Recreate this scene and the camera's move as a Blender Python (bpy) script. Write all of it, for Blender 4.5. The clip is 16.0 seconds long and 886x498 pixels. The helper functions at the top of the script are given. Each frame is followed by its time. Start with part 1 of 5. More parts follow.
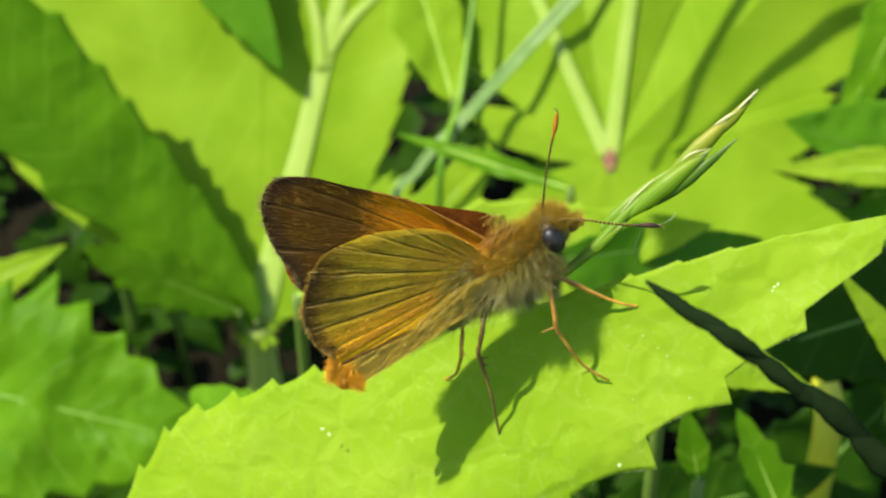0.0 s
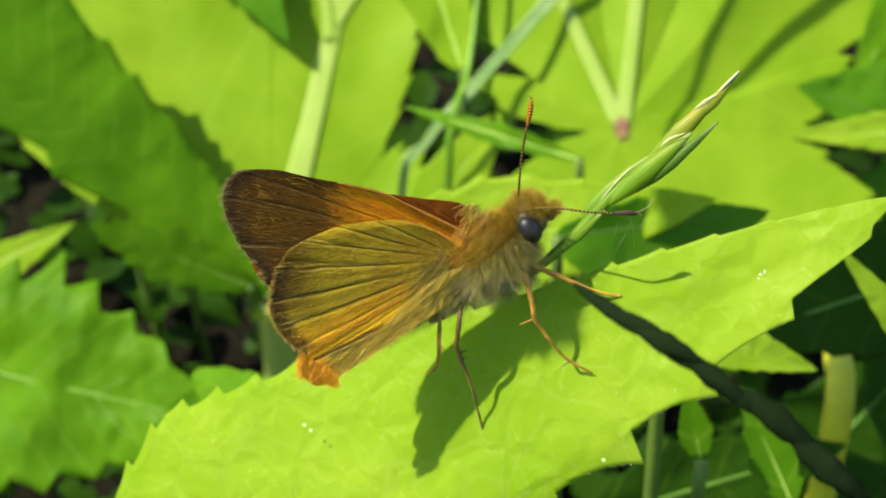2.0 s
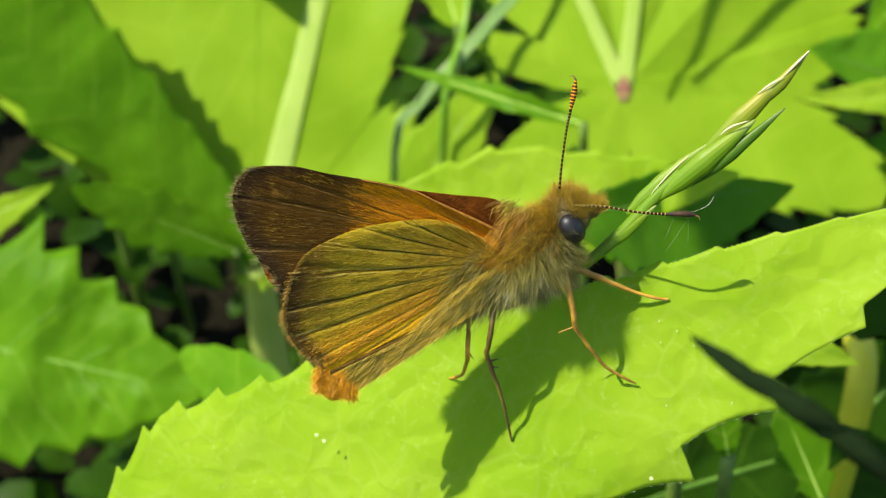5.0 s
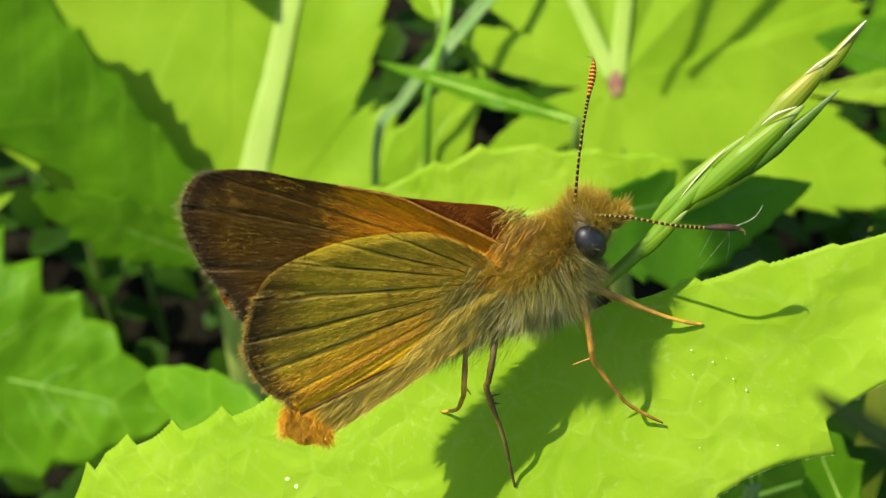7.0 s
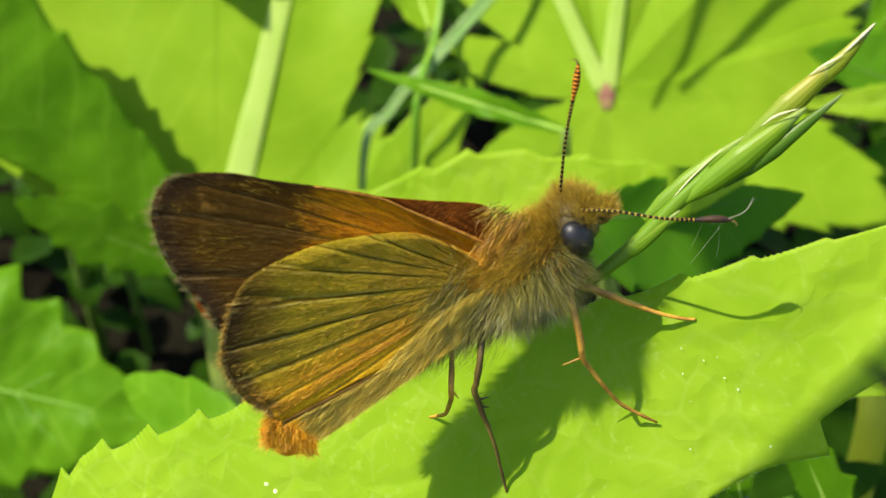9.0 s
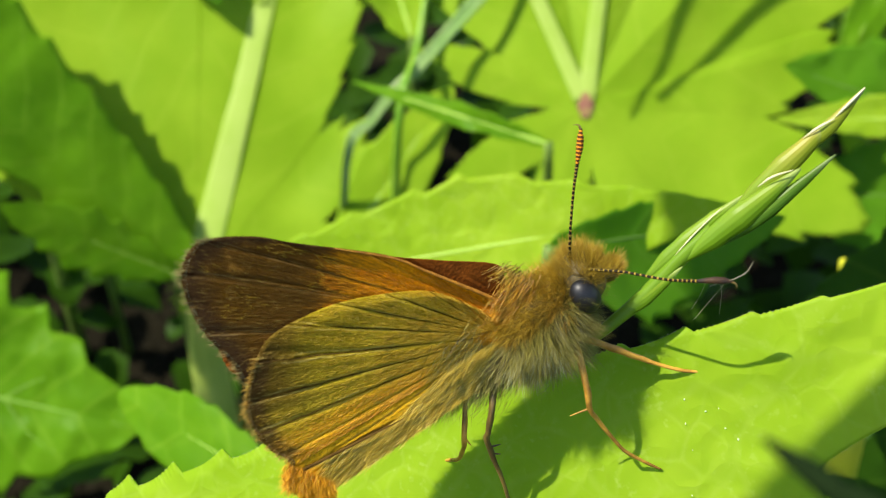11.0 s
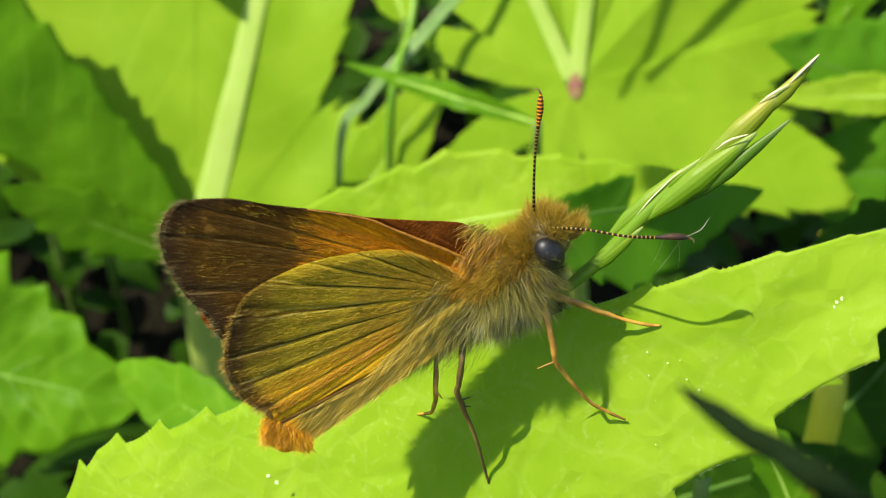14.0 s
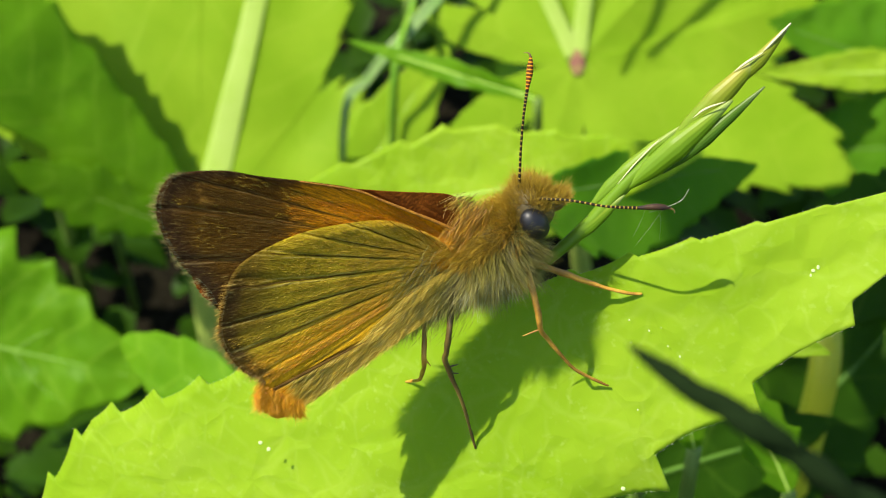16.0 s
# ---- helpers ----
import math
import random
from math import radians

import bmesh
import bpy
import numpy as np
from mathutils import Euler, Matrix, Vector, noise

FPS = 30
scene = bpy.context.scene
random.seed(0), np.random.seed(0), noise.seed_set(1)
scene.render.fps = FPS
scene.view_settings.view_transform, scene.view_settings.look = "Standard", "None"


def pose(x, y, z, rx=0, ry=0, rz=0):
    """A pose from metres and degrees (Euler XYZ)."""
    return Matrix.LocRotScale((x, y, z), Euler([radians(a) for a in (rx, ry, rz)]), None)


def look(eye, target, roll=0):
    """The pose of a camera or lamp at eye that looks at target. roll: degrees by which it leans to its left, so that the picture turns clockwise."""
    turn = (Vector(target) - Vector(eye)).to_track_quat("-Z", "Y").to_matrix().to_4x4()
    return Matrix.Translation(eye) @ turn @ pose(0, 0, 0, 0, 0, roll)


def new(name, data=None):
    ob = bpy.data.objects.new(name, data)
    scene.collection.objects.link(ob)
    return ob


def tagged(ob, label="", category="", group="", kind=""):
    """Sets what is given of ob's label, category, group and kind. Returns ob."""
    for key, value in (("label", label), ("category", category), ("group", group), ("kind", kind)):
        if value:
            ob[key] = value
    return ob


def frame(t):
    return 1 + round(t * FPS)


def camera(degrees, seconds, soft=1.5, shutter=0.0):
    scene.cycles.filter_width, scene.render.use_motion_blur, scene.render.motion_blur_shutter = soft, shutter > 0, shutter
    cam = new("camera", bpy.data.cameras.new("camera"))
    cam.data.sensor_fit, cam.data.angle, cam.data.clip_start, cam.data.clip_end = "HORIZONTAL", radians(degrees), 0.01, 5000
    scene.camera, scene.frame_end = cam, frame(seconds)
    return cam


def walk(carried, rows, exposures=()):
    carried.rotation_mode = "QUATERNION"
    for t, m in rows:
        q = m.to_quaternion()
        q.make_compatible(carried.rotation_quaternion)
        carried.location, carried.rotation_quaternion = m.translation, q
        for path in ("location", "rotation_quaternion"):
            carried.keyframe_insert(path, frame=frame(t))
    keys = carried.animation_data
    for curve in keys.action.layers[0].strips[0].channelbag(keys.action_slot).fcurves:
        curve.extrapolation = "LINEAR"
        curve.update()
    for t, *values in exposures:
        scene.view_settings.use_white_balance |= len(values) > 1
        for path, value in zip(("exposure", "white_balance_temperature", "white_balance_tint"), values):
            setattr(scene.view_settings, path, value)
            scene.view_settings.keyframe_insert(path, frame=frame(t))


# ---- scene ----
cam = camera(30, 16.0, soft=1.1)
cam.data.dof.use_dof = True
cam.data.dof.focus_distance = 0.0720
cam.data.dof.aperture_fstop = 124.0
WALK = [
    (0.0, pose(-0.00000, -0.07147, 0.22997, 50.000, -0.000, -0.000)),
    (0.5, pose(0.00167, -0.07148, 0.23062, 49.473, 0.620, 0.280)),
    (1.0, pose(0.00237, -0.07159, 0.23064, 49.070, 0.753, 0.403)),
    (1.5, pose(0.00305, -0.07137, 0.23031, 48.760, 1.021, 0.341)),
    (2.0, pose(0.00296, -0.06844, 0.22957, 48.634, 1.414, 0.209)),
    (2.5, pose(0.00094, -0.06309, 0.22698, 48.763, 1.417, 0.058)),
    (3.0, pose(0.00044, -0.06260, 0.22628, 48.599, 0.938, 0.521)),
    (3.5, pose(0.00038, -0.06241, 0.22685, 47.943, 0.996, 0.090)),
    (4.0, pose(0.00015, -0.06246, 0.22698, 47.489, 0.743, -0.154)),
    (6.5, pose(-0.00013, -0.05253, 0.21942, 46.329, 0.610, -0.660)),
    (7.0, pose(-0.00056, -0.05057, 0.21739, 46.869, 0.768, -1.316)),
    (7.5, pose(0.00000, -0.04946, 0.21667, 46.676, 0.439, -0.511)),
    (8.0, pose(-0.00033, -0.04987, 0.21668, 46.807, 0.110, -0.819)),
    (8.5, pose(0.00045, -0.04999, 0.21567, 47.353, 0.558, -0.668)),
    (9.0, pose(-0.00026, -0.04930, 0.21472, 47.558, -0.056, -1.078)),
    (9.5, pose(-0.00028, -0.04929, 0.21608, 47.102, 0.002, -0.984)),
    (12.0, pose(-0.00352, -0.05097, 0.21937, 46.969, -1.610, -2.313)),
    (12.5, pose(-0.00217, -0.05189, 0.21922, 46.846, -0.510, -1.897)),
    (13.0, pose(-0.00164, -0.05183, 0.21910, 46.683, -0.422, -1.700)),
    (13.5, pose(-0.00142, -0.05194, 0.21973, 46.446, -0.573, -1.809)),
    (14.0, pose(-0.00141, -0.05337, 0.22096, 46.590, -0.800, -1.969)),
    (14.5, pose(-0.00135, -0.05435, 0.22191, 46.333, -0.817, -2.174)),
    (15.0, pose(-0.00120, -0.05492, 0.22241, 46.020, -0.874, -2.126)),
    (15.5, pose(-0.00111, -0.05506, 0.22240, 45.839, -0.769, -2.169)),
    (16.0, pose(-0.00038, -0.05508, 0.22222, 45.803, -0.492, -1.738)),
]
walk(cam, WALK)

# ---- world, sun, exposure ----
MM = 0.001
# frame aligned with the camera's first view: x right, y up, z towards the camera; places in it are fitted to that view;
# its origin lies 17 cm above the soil
VIEW_FRAME = pose(0, 0, 0.17, 50, 0, 0)
SUN_FROM = VIEW_FRAME.to_3x3() @ Vector((-4.0, 4.3, 4.5)).normalized()

sky = bpy.data.worlds.new("sky")
scene.world = sky
sky.use_nodes = True
sky_tree = sky.node_tree
sky_tex = sky_tree.nodes.new("ShaderNodeTexSky")
sky_tex.sky_type = "NISHITA"
sky_tex.sun_disc = False
sky_tex.sun_elevation = math.asin(SUN_FROM.z)
sky_tex.sun_rotation = math.atan2(SUN_FROM.x, SUN_FROM.y)
sky_tree.links.new(sky_tex.outputs[0], sky_tree.nodes["Background"].inputs[0])
sky_tree.nodes["Background"].inputs[1].default_value = 0.15

sun = new("sun", bpy.data.lights.new("sun", "SUN"))
sun.data.energy = 5.0
sun.data.angle = radians(0.6)
sun.data.color = (1.0, 0.92, 0.78)
sun.matrix_world = look(SUN_FROM, (0, 0, 0))
scene.view_settings.exposure = 1.12


# ---- materials ----
class Nodes:
    """A short way to write a node material."""

    def __init__(self, name, rough=0.5):
        self.mat = bpy.data.materials.new(name)
        self.mat.use_nodes = True
        self.tree = self.mat.node_tree
        self.bsdf = self.tree.nodes["Principled BSDF"]
        self.bsdf.inputs["Roughness"].default_value = rough

    def put(self, socket, value):
        if isinstance(value, bpy.types.NodeSocket):
            self.tree.links.new(value, socket)
        else:
            socket.default_value = value

    def math(self, op, a, b=0.0, c=0.0):
        n = self.tree.nodes.new("ShaderNodeMath")
        n.operation = op
        for s, v in zip(n.inputs, (a, b, c)):
            self.put(s, v)
        return n.outputs[0]

    def mix(self, fac, a, b, blend="MIX"):
        n = self.tree.nodes.new("ShaderNodeMix")
        n.data_type, n.blend_type = "RGBA", blend
        self.put(n.inputs[0], fac)
        for s, v in ((n.inputs[6], a), (n.inputs[7], b)):
            self.put(s, (*v, 1) if isinstance(v, tuple) else v)
        return n.outputs[2]

    def ramp(self, fac, lo, hi):
        n = self.tree.nodes.new("ShaderNodeMapRange")
        n.interpolation_type = "SMOOTHSTEP"
        self.put(n.inputs[0], fac)
        n.inputs[1].default_value, n.inputs[2].default_value = lo, hi
        return n.outputs[0]

    def noise(self, scale, detail=3.0, vec=None, rough=0.5):
        n = self.tree.nodes.new("ShaderNodeTexNoise")
        n.inputs["Scale"].default_value, n.inputs["Detail"].default_value = scale, detail
        n.inputs["Roughness"].default_value = rough
        self.put(n.inputs["Vector"], vec or self.place())
        return n.outputs[0]

    def cells(self, scale, vec=None):
        n = self.tree.nodes.new("ShaderNodeTexVoronoi")
        n.feature = "DISTANCE_TO_EDGE"
        n.inputs["Scale"].default_value = scale
        self.put(n.inputs["Vector"], vec or self.place())
        return n.outputs[0]

    def place(self):
        return self.tree.nodes.new("ShaderNodeTexCoord").outputs["Object"]

    def uv(self):
        n = self.tree.nodes.new("ShaderNodeSeparateXYZ")
        self.put(n.inputs[0], self.tree.nodes.new("ShaderNodeTexCoord").outputs["UV"])
        return n.outputs[0], n.outputs[1]

    def island(self):
        return self.tree.nodes.new("ShaderNodeNewGeometry").outputs["Random Per Island"]

    def bump(self, height, strength, distance):
        n = self.tree.nodes.new("ShaderNodeBump")
        n.inputs["Strength"].default_value, n.inputs["Distance"].default_value = strength, distance
        self.put(n.inputs["Height"], height)
        self.put(self.bsdf.inputs["Normal"], n.outputs[0])
        return n.outputs[0]

    def base(self, colour):
        self.put(self.bsdf.inputs["Base Color"], (*colour, 1) if isinstance(colour, tuple) else colour)

    def thin(self, colour, share, normal=None):
        """Lets light through a thin sheet."""
        t = self.tree.nodes.new("ShaderNodeBsdfTranslucent")
        self.put(t.inputs[0], (*colour, 1) if isinstance(colour, tuple) else colour)
        if normal:
            self.put(t.inputs["Normal"], normal)
        m = self.tree.nodes.new("ShaderNodeMixShader")
        m.inputs[0].default_value = share
        self.tree.links.new(self.bsdf.outputs[0], m.inputs[1])
        self.tree.links.new(t.outputs[0], m.inputs[2])
        self.tree.links.new(m.outputs[0], self.tree.nodes["Material Output"].inputs[0])


def leaf_material(name, light, dark, vein, spacing, through_light, share=0.48, rough=0.42, net=700.0, net_share=0.12, ribbed=0.3):
    """A leaf blade; u and v run along and across its midrib, in millimetres."""
    m = Nodes(name, rough)
    along, across = m.uv()
    side = m.math("ABSOLUTE", across)
    q = m.math("SUBTRACT", along, m.math("MULTIPLY", side, 0.9))
    q = m.math("ADD", q, m.math("MULTIPLY", m.noise(90, 2), spacing * 0.5))
    line = m.math("ABSOLUTE", m.math("SUBTRACT", m.math("FRACT", m.math("DIVIDE", q, spacing)), 0.5))
    veins = m.math("SUBTRACT", 1.0, m.ramp(line, 0.0, 0.075))
    warp = m.tree.nodes.new("ShaderNodeVectorMath")
    warp.operation = "MULTIPLY_ADD"
    wob = m.tree.nodes.new("ShaderNodeTexNoise")
    wob.inputs["Scale"].default_value = net * 0.7
    m.put(wob.inputs["Vector"], m.place())
    m.put(warp.inputs[0], wob.outputs["Color"])
    warp.inputs[1].default_value = (0.8 / net,) * 3
    m.put(warp.inputs[2], m.place())
    mesh = m.math("SUBTRACT", 1.0, m.ramp(m.cells(net, warp.outputs[0]), 0.0, 0.09))
    mesh = m.math("MULTIPLY", mesh, m.ramp(m.noise(net * 0.4, 2), 0.35, 0.6))
    if ribbed < 0.1:
        wide = m.math("SUBTRACT", 1.0, m.ramp(m.cells(net * 0.36, warp.outputs[0]), 0.0, 0.045))
        mesh = m.math("MAXIMUM", mesh, m.math("MULTIPLY", wide, m.ramp(m.noise(net * 0.5, 2), 0.3, 0.55)))
    patch = m.noise(70, 4)
    col = m.mix(m.ramp(patch, 0.3, 0.7), dark, light)
    col = m.mix(m.math("MULTIPLY", m.ramp(m.noise(900, 2), 0.35, 0.75), 0.25), col, dark)
    col = m.mix(m.math("MULTIPLY", veins, ribbed), col, vein)
    col = m.mix(m.math("MULTIPLY", mesh, net_share), col, vein)
    if ribbed < 0.1:
        fleck = m.math("MULTIPLY", m.ramp(m.noise(2600, 2), 0.56, 0.72), m.ramp(m.noise(300, 2), 0.35, 0.65))
        col = m.mix(m.math("MULTIPLY", fleck, 0.22), col, (0.42, 0.53, 0.13))
        col = m.mix(m.math("MULTIPLY", m.ramp(m.noise(240, 3), 0.45, 0.7), 0.3), col, dark)
    m.base(col)
    h = m.math("ADD", m.math("MULTIPLY", veins, -1.3 * ribbed), m.math("MULTIPLY", mesh, -0.12))
    if ribbed < 0.1:
        h = m.math("ADD", h, m.math("MULTIPLY", m.ramp(m.cells(net * 0.75, warp.outputs[0]), 0.0, 0.3), 1.6))
    h = m.math("ADD", h, m.math("MULTIPLY", m.noise(1500, 3), 0.35))
    h = m.math("ADD", h, m.math("MULTIPLY", m.noise(330, 2), 2.2 if ribbed < 0.1 else 0.9))
    n = m.bump(h, 0.22, 0.00025)
    m.thin(m.mix(0.5, col, through_light), share, n)
    m.bsdf.inputs["Specular IOR Level"].default_value = 0.05
    return m.mat


def plain_material(name, a, b, scale, rough, bump=0.2, depth=0.0002, share=0.0):
    m = Nodes(name, rough)
    col = m.mix(m.ramp(m.noise(scale, 4), 0.3, 0.7), a, b)
    m.bsdf.inputs["Specular IOR Level"].default_value = 0.3 if rough < 0.7 else 0.02
    m.base(col)
    n = m.bump(m.noise(scale * 6, 3), bump, depth)
    if share:
        m.thin(col, share, n)
    return m.mat


LEAF = leaf_material("leaf_lit", (0.275, 0.405, 0.022), (0.20, 0.335, 0.010), (0.42, 0.53, 0.11), 3.6, (0.24, 0.56, 0.004), net=520.0, net_share=0.11, ribbed=0.02)
LEAF_BACK = leaf_material("leaf_broad", (0.24, 0.38, 0.018), (0.175, 0.31, 0.010), (0.29, 0.43, 0.03), 9.0, (0.32, 0.55, 0.003), net=260.0)
# for the added shade leaf: passes much light so its shade stays green
LEAF_THIN = leaf_material("leaf_thin", (0.24, 0.42, 0.007), (0.20, 0.37, 0.005), (0.29, 0.43, 0.03), 9.0, (0.80, 0.95, 0.03), share=0.86, net=260.0)
# leaf green darkened part way, for leaves that get less sun
LEAF_HALF_SHADE = leaf_material("leaf_half_shade", (0.105, 0.245, 0.006), (0.066, 0.175, 0.004), (0.21, 0.36, 0.025), 6.0, (0.20, 0.44, 0.003), net=260.0)
# darker copies of the leaf green that carry the low leaves' shade
LEAF_DIM_SHADE = leaf_material("leaf_dim_shade", (0.024, 0.072, 0.003), (0.016, 0.048, 0.002), (0.07, 0.15, 0.01), 6.0, (0.06, 0.18, 0.003), net=300.0)
LEAF_GAP_SHADE = leaf_material("leaf_gap_shade", (0.024, 0.068, 0.003), (0.016, 0.045, 0.002), (0.04, 0.09, 0.008), 6.0, (0.04, 0.11, 0.002), net=300.0)
LEAF_SHADE = leaf_material("leaf_shade", (0.085, 0.22, 0.008), (0.055, 0.17, 0.006), (0.11, 0.24, 0.02), 6.0, (0.12, 0.34, 0.004), net=300.0)
RIB = plain_material("leaf_rib", (0.36, 0.49, 0.09), (0.30, 0.45, 0.05), 120, 0.6, share=0.45)
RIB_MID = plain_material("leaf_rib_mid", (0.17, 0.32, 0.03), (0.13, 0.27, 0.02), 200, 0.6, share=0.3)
RIB_FINE = plain_material("leaf_rib_fine", (0.34, 0.50, 0.07), (0.28, 0.45, 0.05), 200, 0.45, share=0.25)
PETIOLE = plain_material("petiole", (0.30, 0.38, 0.07), (0.24, 0.32, 0.05), 150, 0.5, share=0.15)
STEM_YELLOW = plain_material("stem_yellow", (0.36, 0.37, 0.012), (0.27, 0.31, 0.010), 150, 0.6)
# stalk and rib colours darkened to hold the shade under the leaves
PETIOLE_SHADE = plain_material("petiole_shade", (0.09, 0.15, 0.015), (0.06, 0.11, 0.012), 150, 0.6)
RIB_SHADE = plain_material("leaf_rib_shade", (0.10, 0.21, 0.02), (0.07, 0.16, 0.012), 200, 0.5, share=0.25)
HUB = plain_material("leaf_hub", (0.17, 0.055, 0.06), (0.26, 0.19, 0.07), 500, 0.7, share=0.2)
GRASS = plain_material("grass_blade", (0.10, 0.24, 0.012), (0.17, 0.31, 0.025), 200, 0.4, share=0.25)
GRASS_PALE = plain_material("grass_pale", (0.27, 0.38, 0.13), (0.17, 0.30, 0.07), 200, 0.35, share=0.2)
# near-black green: the near stem's shade is in its colour
GRASS_SHADE = plain_material("grass_shade", (0.005, 0.011, 0.003), (0.009, 0.018, 0.005), 300, 0.8)
# soil kept near black so that the plants' shade is in its colour
SOIL = plain_material("soil", (0.004, 0.0035, 0.002), (0.010, 0.009, 0.005), 60, 0.95, 0.8, 0.004)


# ---- building ----
def part(name, verts, faces, material, parent=None, label="", uvs=None, smooth=True, kind=""):
    """Links a mesh, given in millimetres, as one object under its parent."""
    me = bpy.data.meshes.new(name)
    me.from_pydata([tuple(c * MM for c in v) for v in verts], [], faces)
    if uvs:
        layer = me.uv_layers.new(name="UVMap")
        index = np.empty(len(me.loops), dtype=np.int32)
        me.loops.foreach_get("vertex_index", index)
        layer.data.foreach_set("uv", np.asarray(uvs, dtype=np.float32)[index].ravel())
    if smooth:
        me.polygons.foreach_set("use_smooth", np.ones(len(me.polygons), dtype=bool))
    for mat in material if isinstance(material, (list, tuple)) else (material,):
        me.materials.append(mat)
    ob = new(name, me)
    if parent:
        ob.parent = parent
    return tagged(ob, label=label, kind=kind)


def thing(name, m, label, category, group="", kind=""):
    ob = new(name)
    ob.empty_display_size = 0.002
    ob.matrix_world = m
    return tagged(ob, label, category, group, kind)


def in_view_frame(x, y, z, rx=0, ry=0, rz=0):
    return VIEW_FRAME @ pose(x * MM, y * MM, z * MM, rx, ry, rz)


def spline(points, n):
    """n + 1 points of a Catmull-Rom curve through the given ones."""
    p = [np.array(q, float) for q in points]
    p = [2 * p[0] - p[1]] + p + [2 * p[-1] - p[-2]]
    out = []
    for i in range(n + 1):
        s = i / n * (len(p) - 3)
        k = min(int(s), len(p) - 4)
        t = s - k
        a, b, c, d = p[k:k + 4]
        out.append(0.5 * (2 * b + (c - a) * t + (2 * a - 5 * b + 4 * c - d) * t * t + (3 * b - a - 3 * c + d) * t ** 3))
    return out


def tube(points, radii, n=24, sides=10, flat=1.0, flat_axis=(0, 0, 1), grain=0.0):
    """Vertices, faces and uvs of a round, tapering tube along a curve; flat squeezes it along flat_axis."""
    path = spline(points, n)
    rad = [float(r) for r in np.interp(np.linspace(0, 1, n + 1), np.linspace(0, 1, len(radii)), radii)]
    up = Vector(flat_axis)
    verts, faces, uvs = [], [], []
    for i, c in enumerate(path):
        d = Vector(path[min(i + 1, n)] - path[max(i - 1, 0)]).normalized()
        a = d.cross(up)
        if a.length < 1e-4:
            a = d.cross(Vector((0, 1, 0.01)))
        a.normalize()
        b = a.cross(d)
        for k in range(sides):
            w = 2 * math.pi * k / sides
            r = rad[i] * (1 + grain * noise.noise(Vector(c) * 1.7 + Vector((k, 0, 0))))
            verts.append(Vector(c) + a * (r * math.cos(w)) + b * (r * flat * math.sin(w)))
            uvs.append((i / n, k / sides))
    for i in range(n):
        for k in range(sides):
            faces.append((i * sides + k, i * sides + (k + 1) % sides, (i + 1) * sides + (k + 1) % sides, (i + 1) * sides + k))
    faces.append(tuple(range(sides))[::-1])
    faces.append(tuple(range(n * sides, (n + 1) * sides)))
    return verts, faces, uvs


def tooth(x, drop=0.2, power=1.4):
    """A forward-pointing saw tooth, 0 to 1."""
    f = x % 1.0
    return (f / (1 - drop)) ** power if f < 1 - drop else (1 - f) / drop


def sheet(verts, uvs, rows, cols, thick):
    """Front and back faces of a grid, a little apart, closed at the rim."""
    n = rows * cols
    back = [Vector(v) - Vector((0, 0, thick)) for v in verts]
    faces = []
    for i in range(rows - 1):
        for k in range(cols - 1):
            a, b, c, d = i * cols + k, i * cols + k + 1, (i + 1) * cols + k + 1, (i + 1) * cols + k
            faces.append((a, b, c, d))
            faces.append((d + n, c + n, b + n, a + n))
    rim = [k for k in range(cols)] + [i * cols + cols - 1 for i in range(1, rows)]
    rim += [(rows - 1) * cols + k for k in range(cols - 2, -1, -1)] + [i * cols for i in range(rows - 2, 0, -1)]
    for a, b in zip(rim, rim[1:] + rim[:1]):
        faces.append((b, a, a + n, b + n))
    return list(verts) + back, faces, list(uvs) + list(uvs)


def hair_material(name, root, tip, light):
    m = Nodes(name, 0.5)
    u, v = m.uv()
    col = m.mix(u, root, tip)
    col = m.mix(m.math("MULTIPLY", m.ramp(m.island(), 0.55, 1.0), 0.6), col, light)
    m.base(col)
    m.thin(col, 0.3)
    return m.mat


def hairs(name, roots, material, parent, label="", width=0.0085, clump=0.38, tuft=3.2):
    """Fine tapering hairs: a root, a direction with the hair's length, and a sideways bend, each in mm."""
    verts, faces, uvs = [], [], []
    rng = random.Random(len(roots))
    for p, d, bend in roots:
        d = d + noise.noise_vector(p * tuft) * (clump * d.length)
        side = d.cross(Vector((rng.uniform(-1, 1), rng.uniform(-1, 1), rng.uniform(-1, 1))))
        if side.length < 1e-6:
            continue
        side = side.normalized() * width
        mid, end = p + d * 0.55 + bend * 0.35, p + d + bend
        n = len(verts)
        verts += [p - side, p + side, mid + side * 0.7, mid - side * 0.7, end]
        uvs += [(0, 0), (0, 0), (0.6, 0), (0.6, 0), (1, 0)]
        faces += [(n, n + 1, n + 2, n + 3), (n + 3, n + 2, n + 4)]
    return part(name, verts, faces, material, parent, label, uvs=uvs, kind="stuff")


CILIA = hair_material("leaf_hairs", (0.45, 0.55, 0.20), (0.66, 0.70, 0.42), (0.75, 0.78, 0.55))


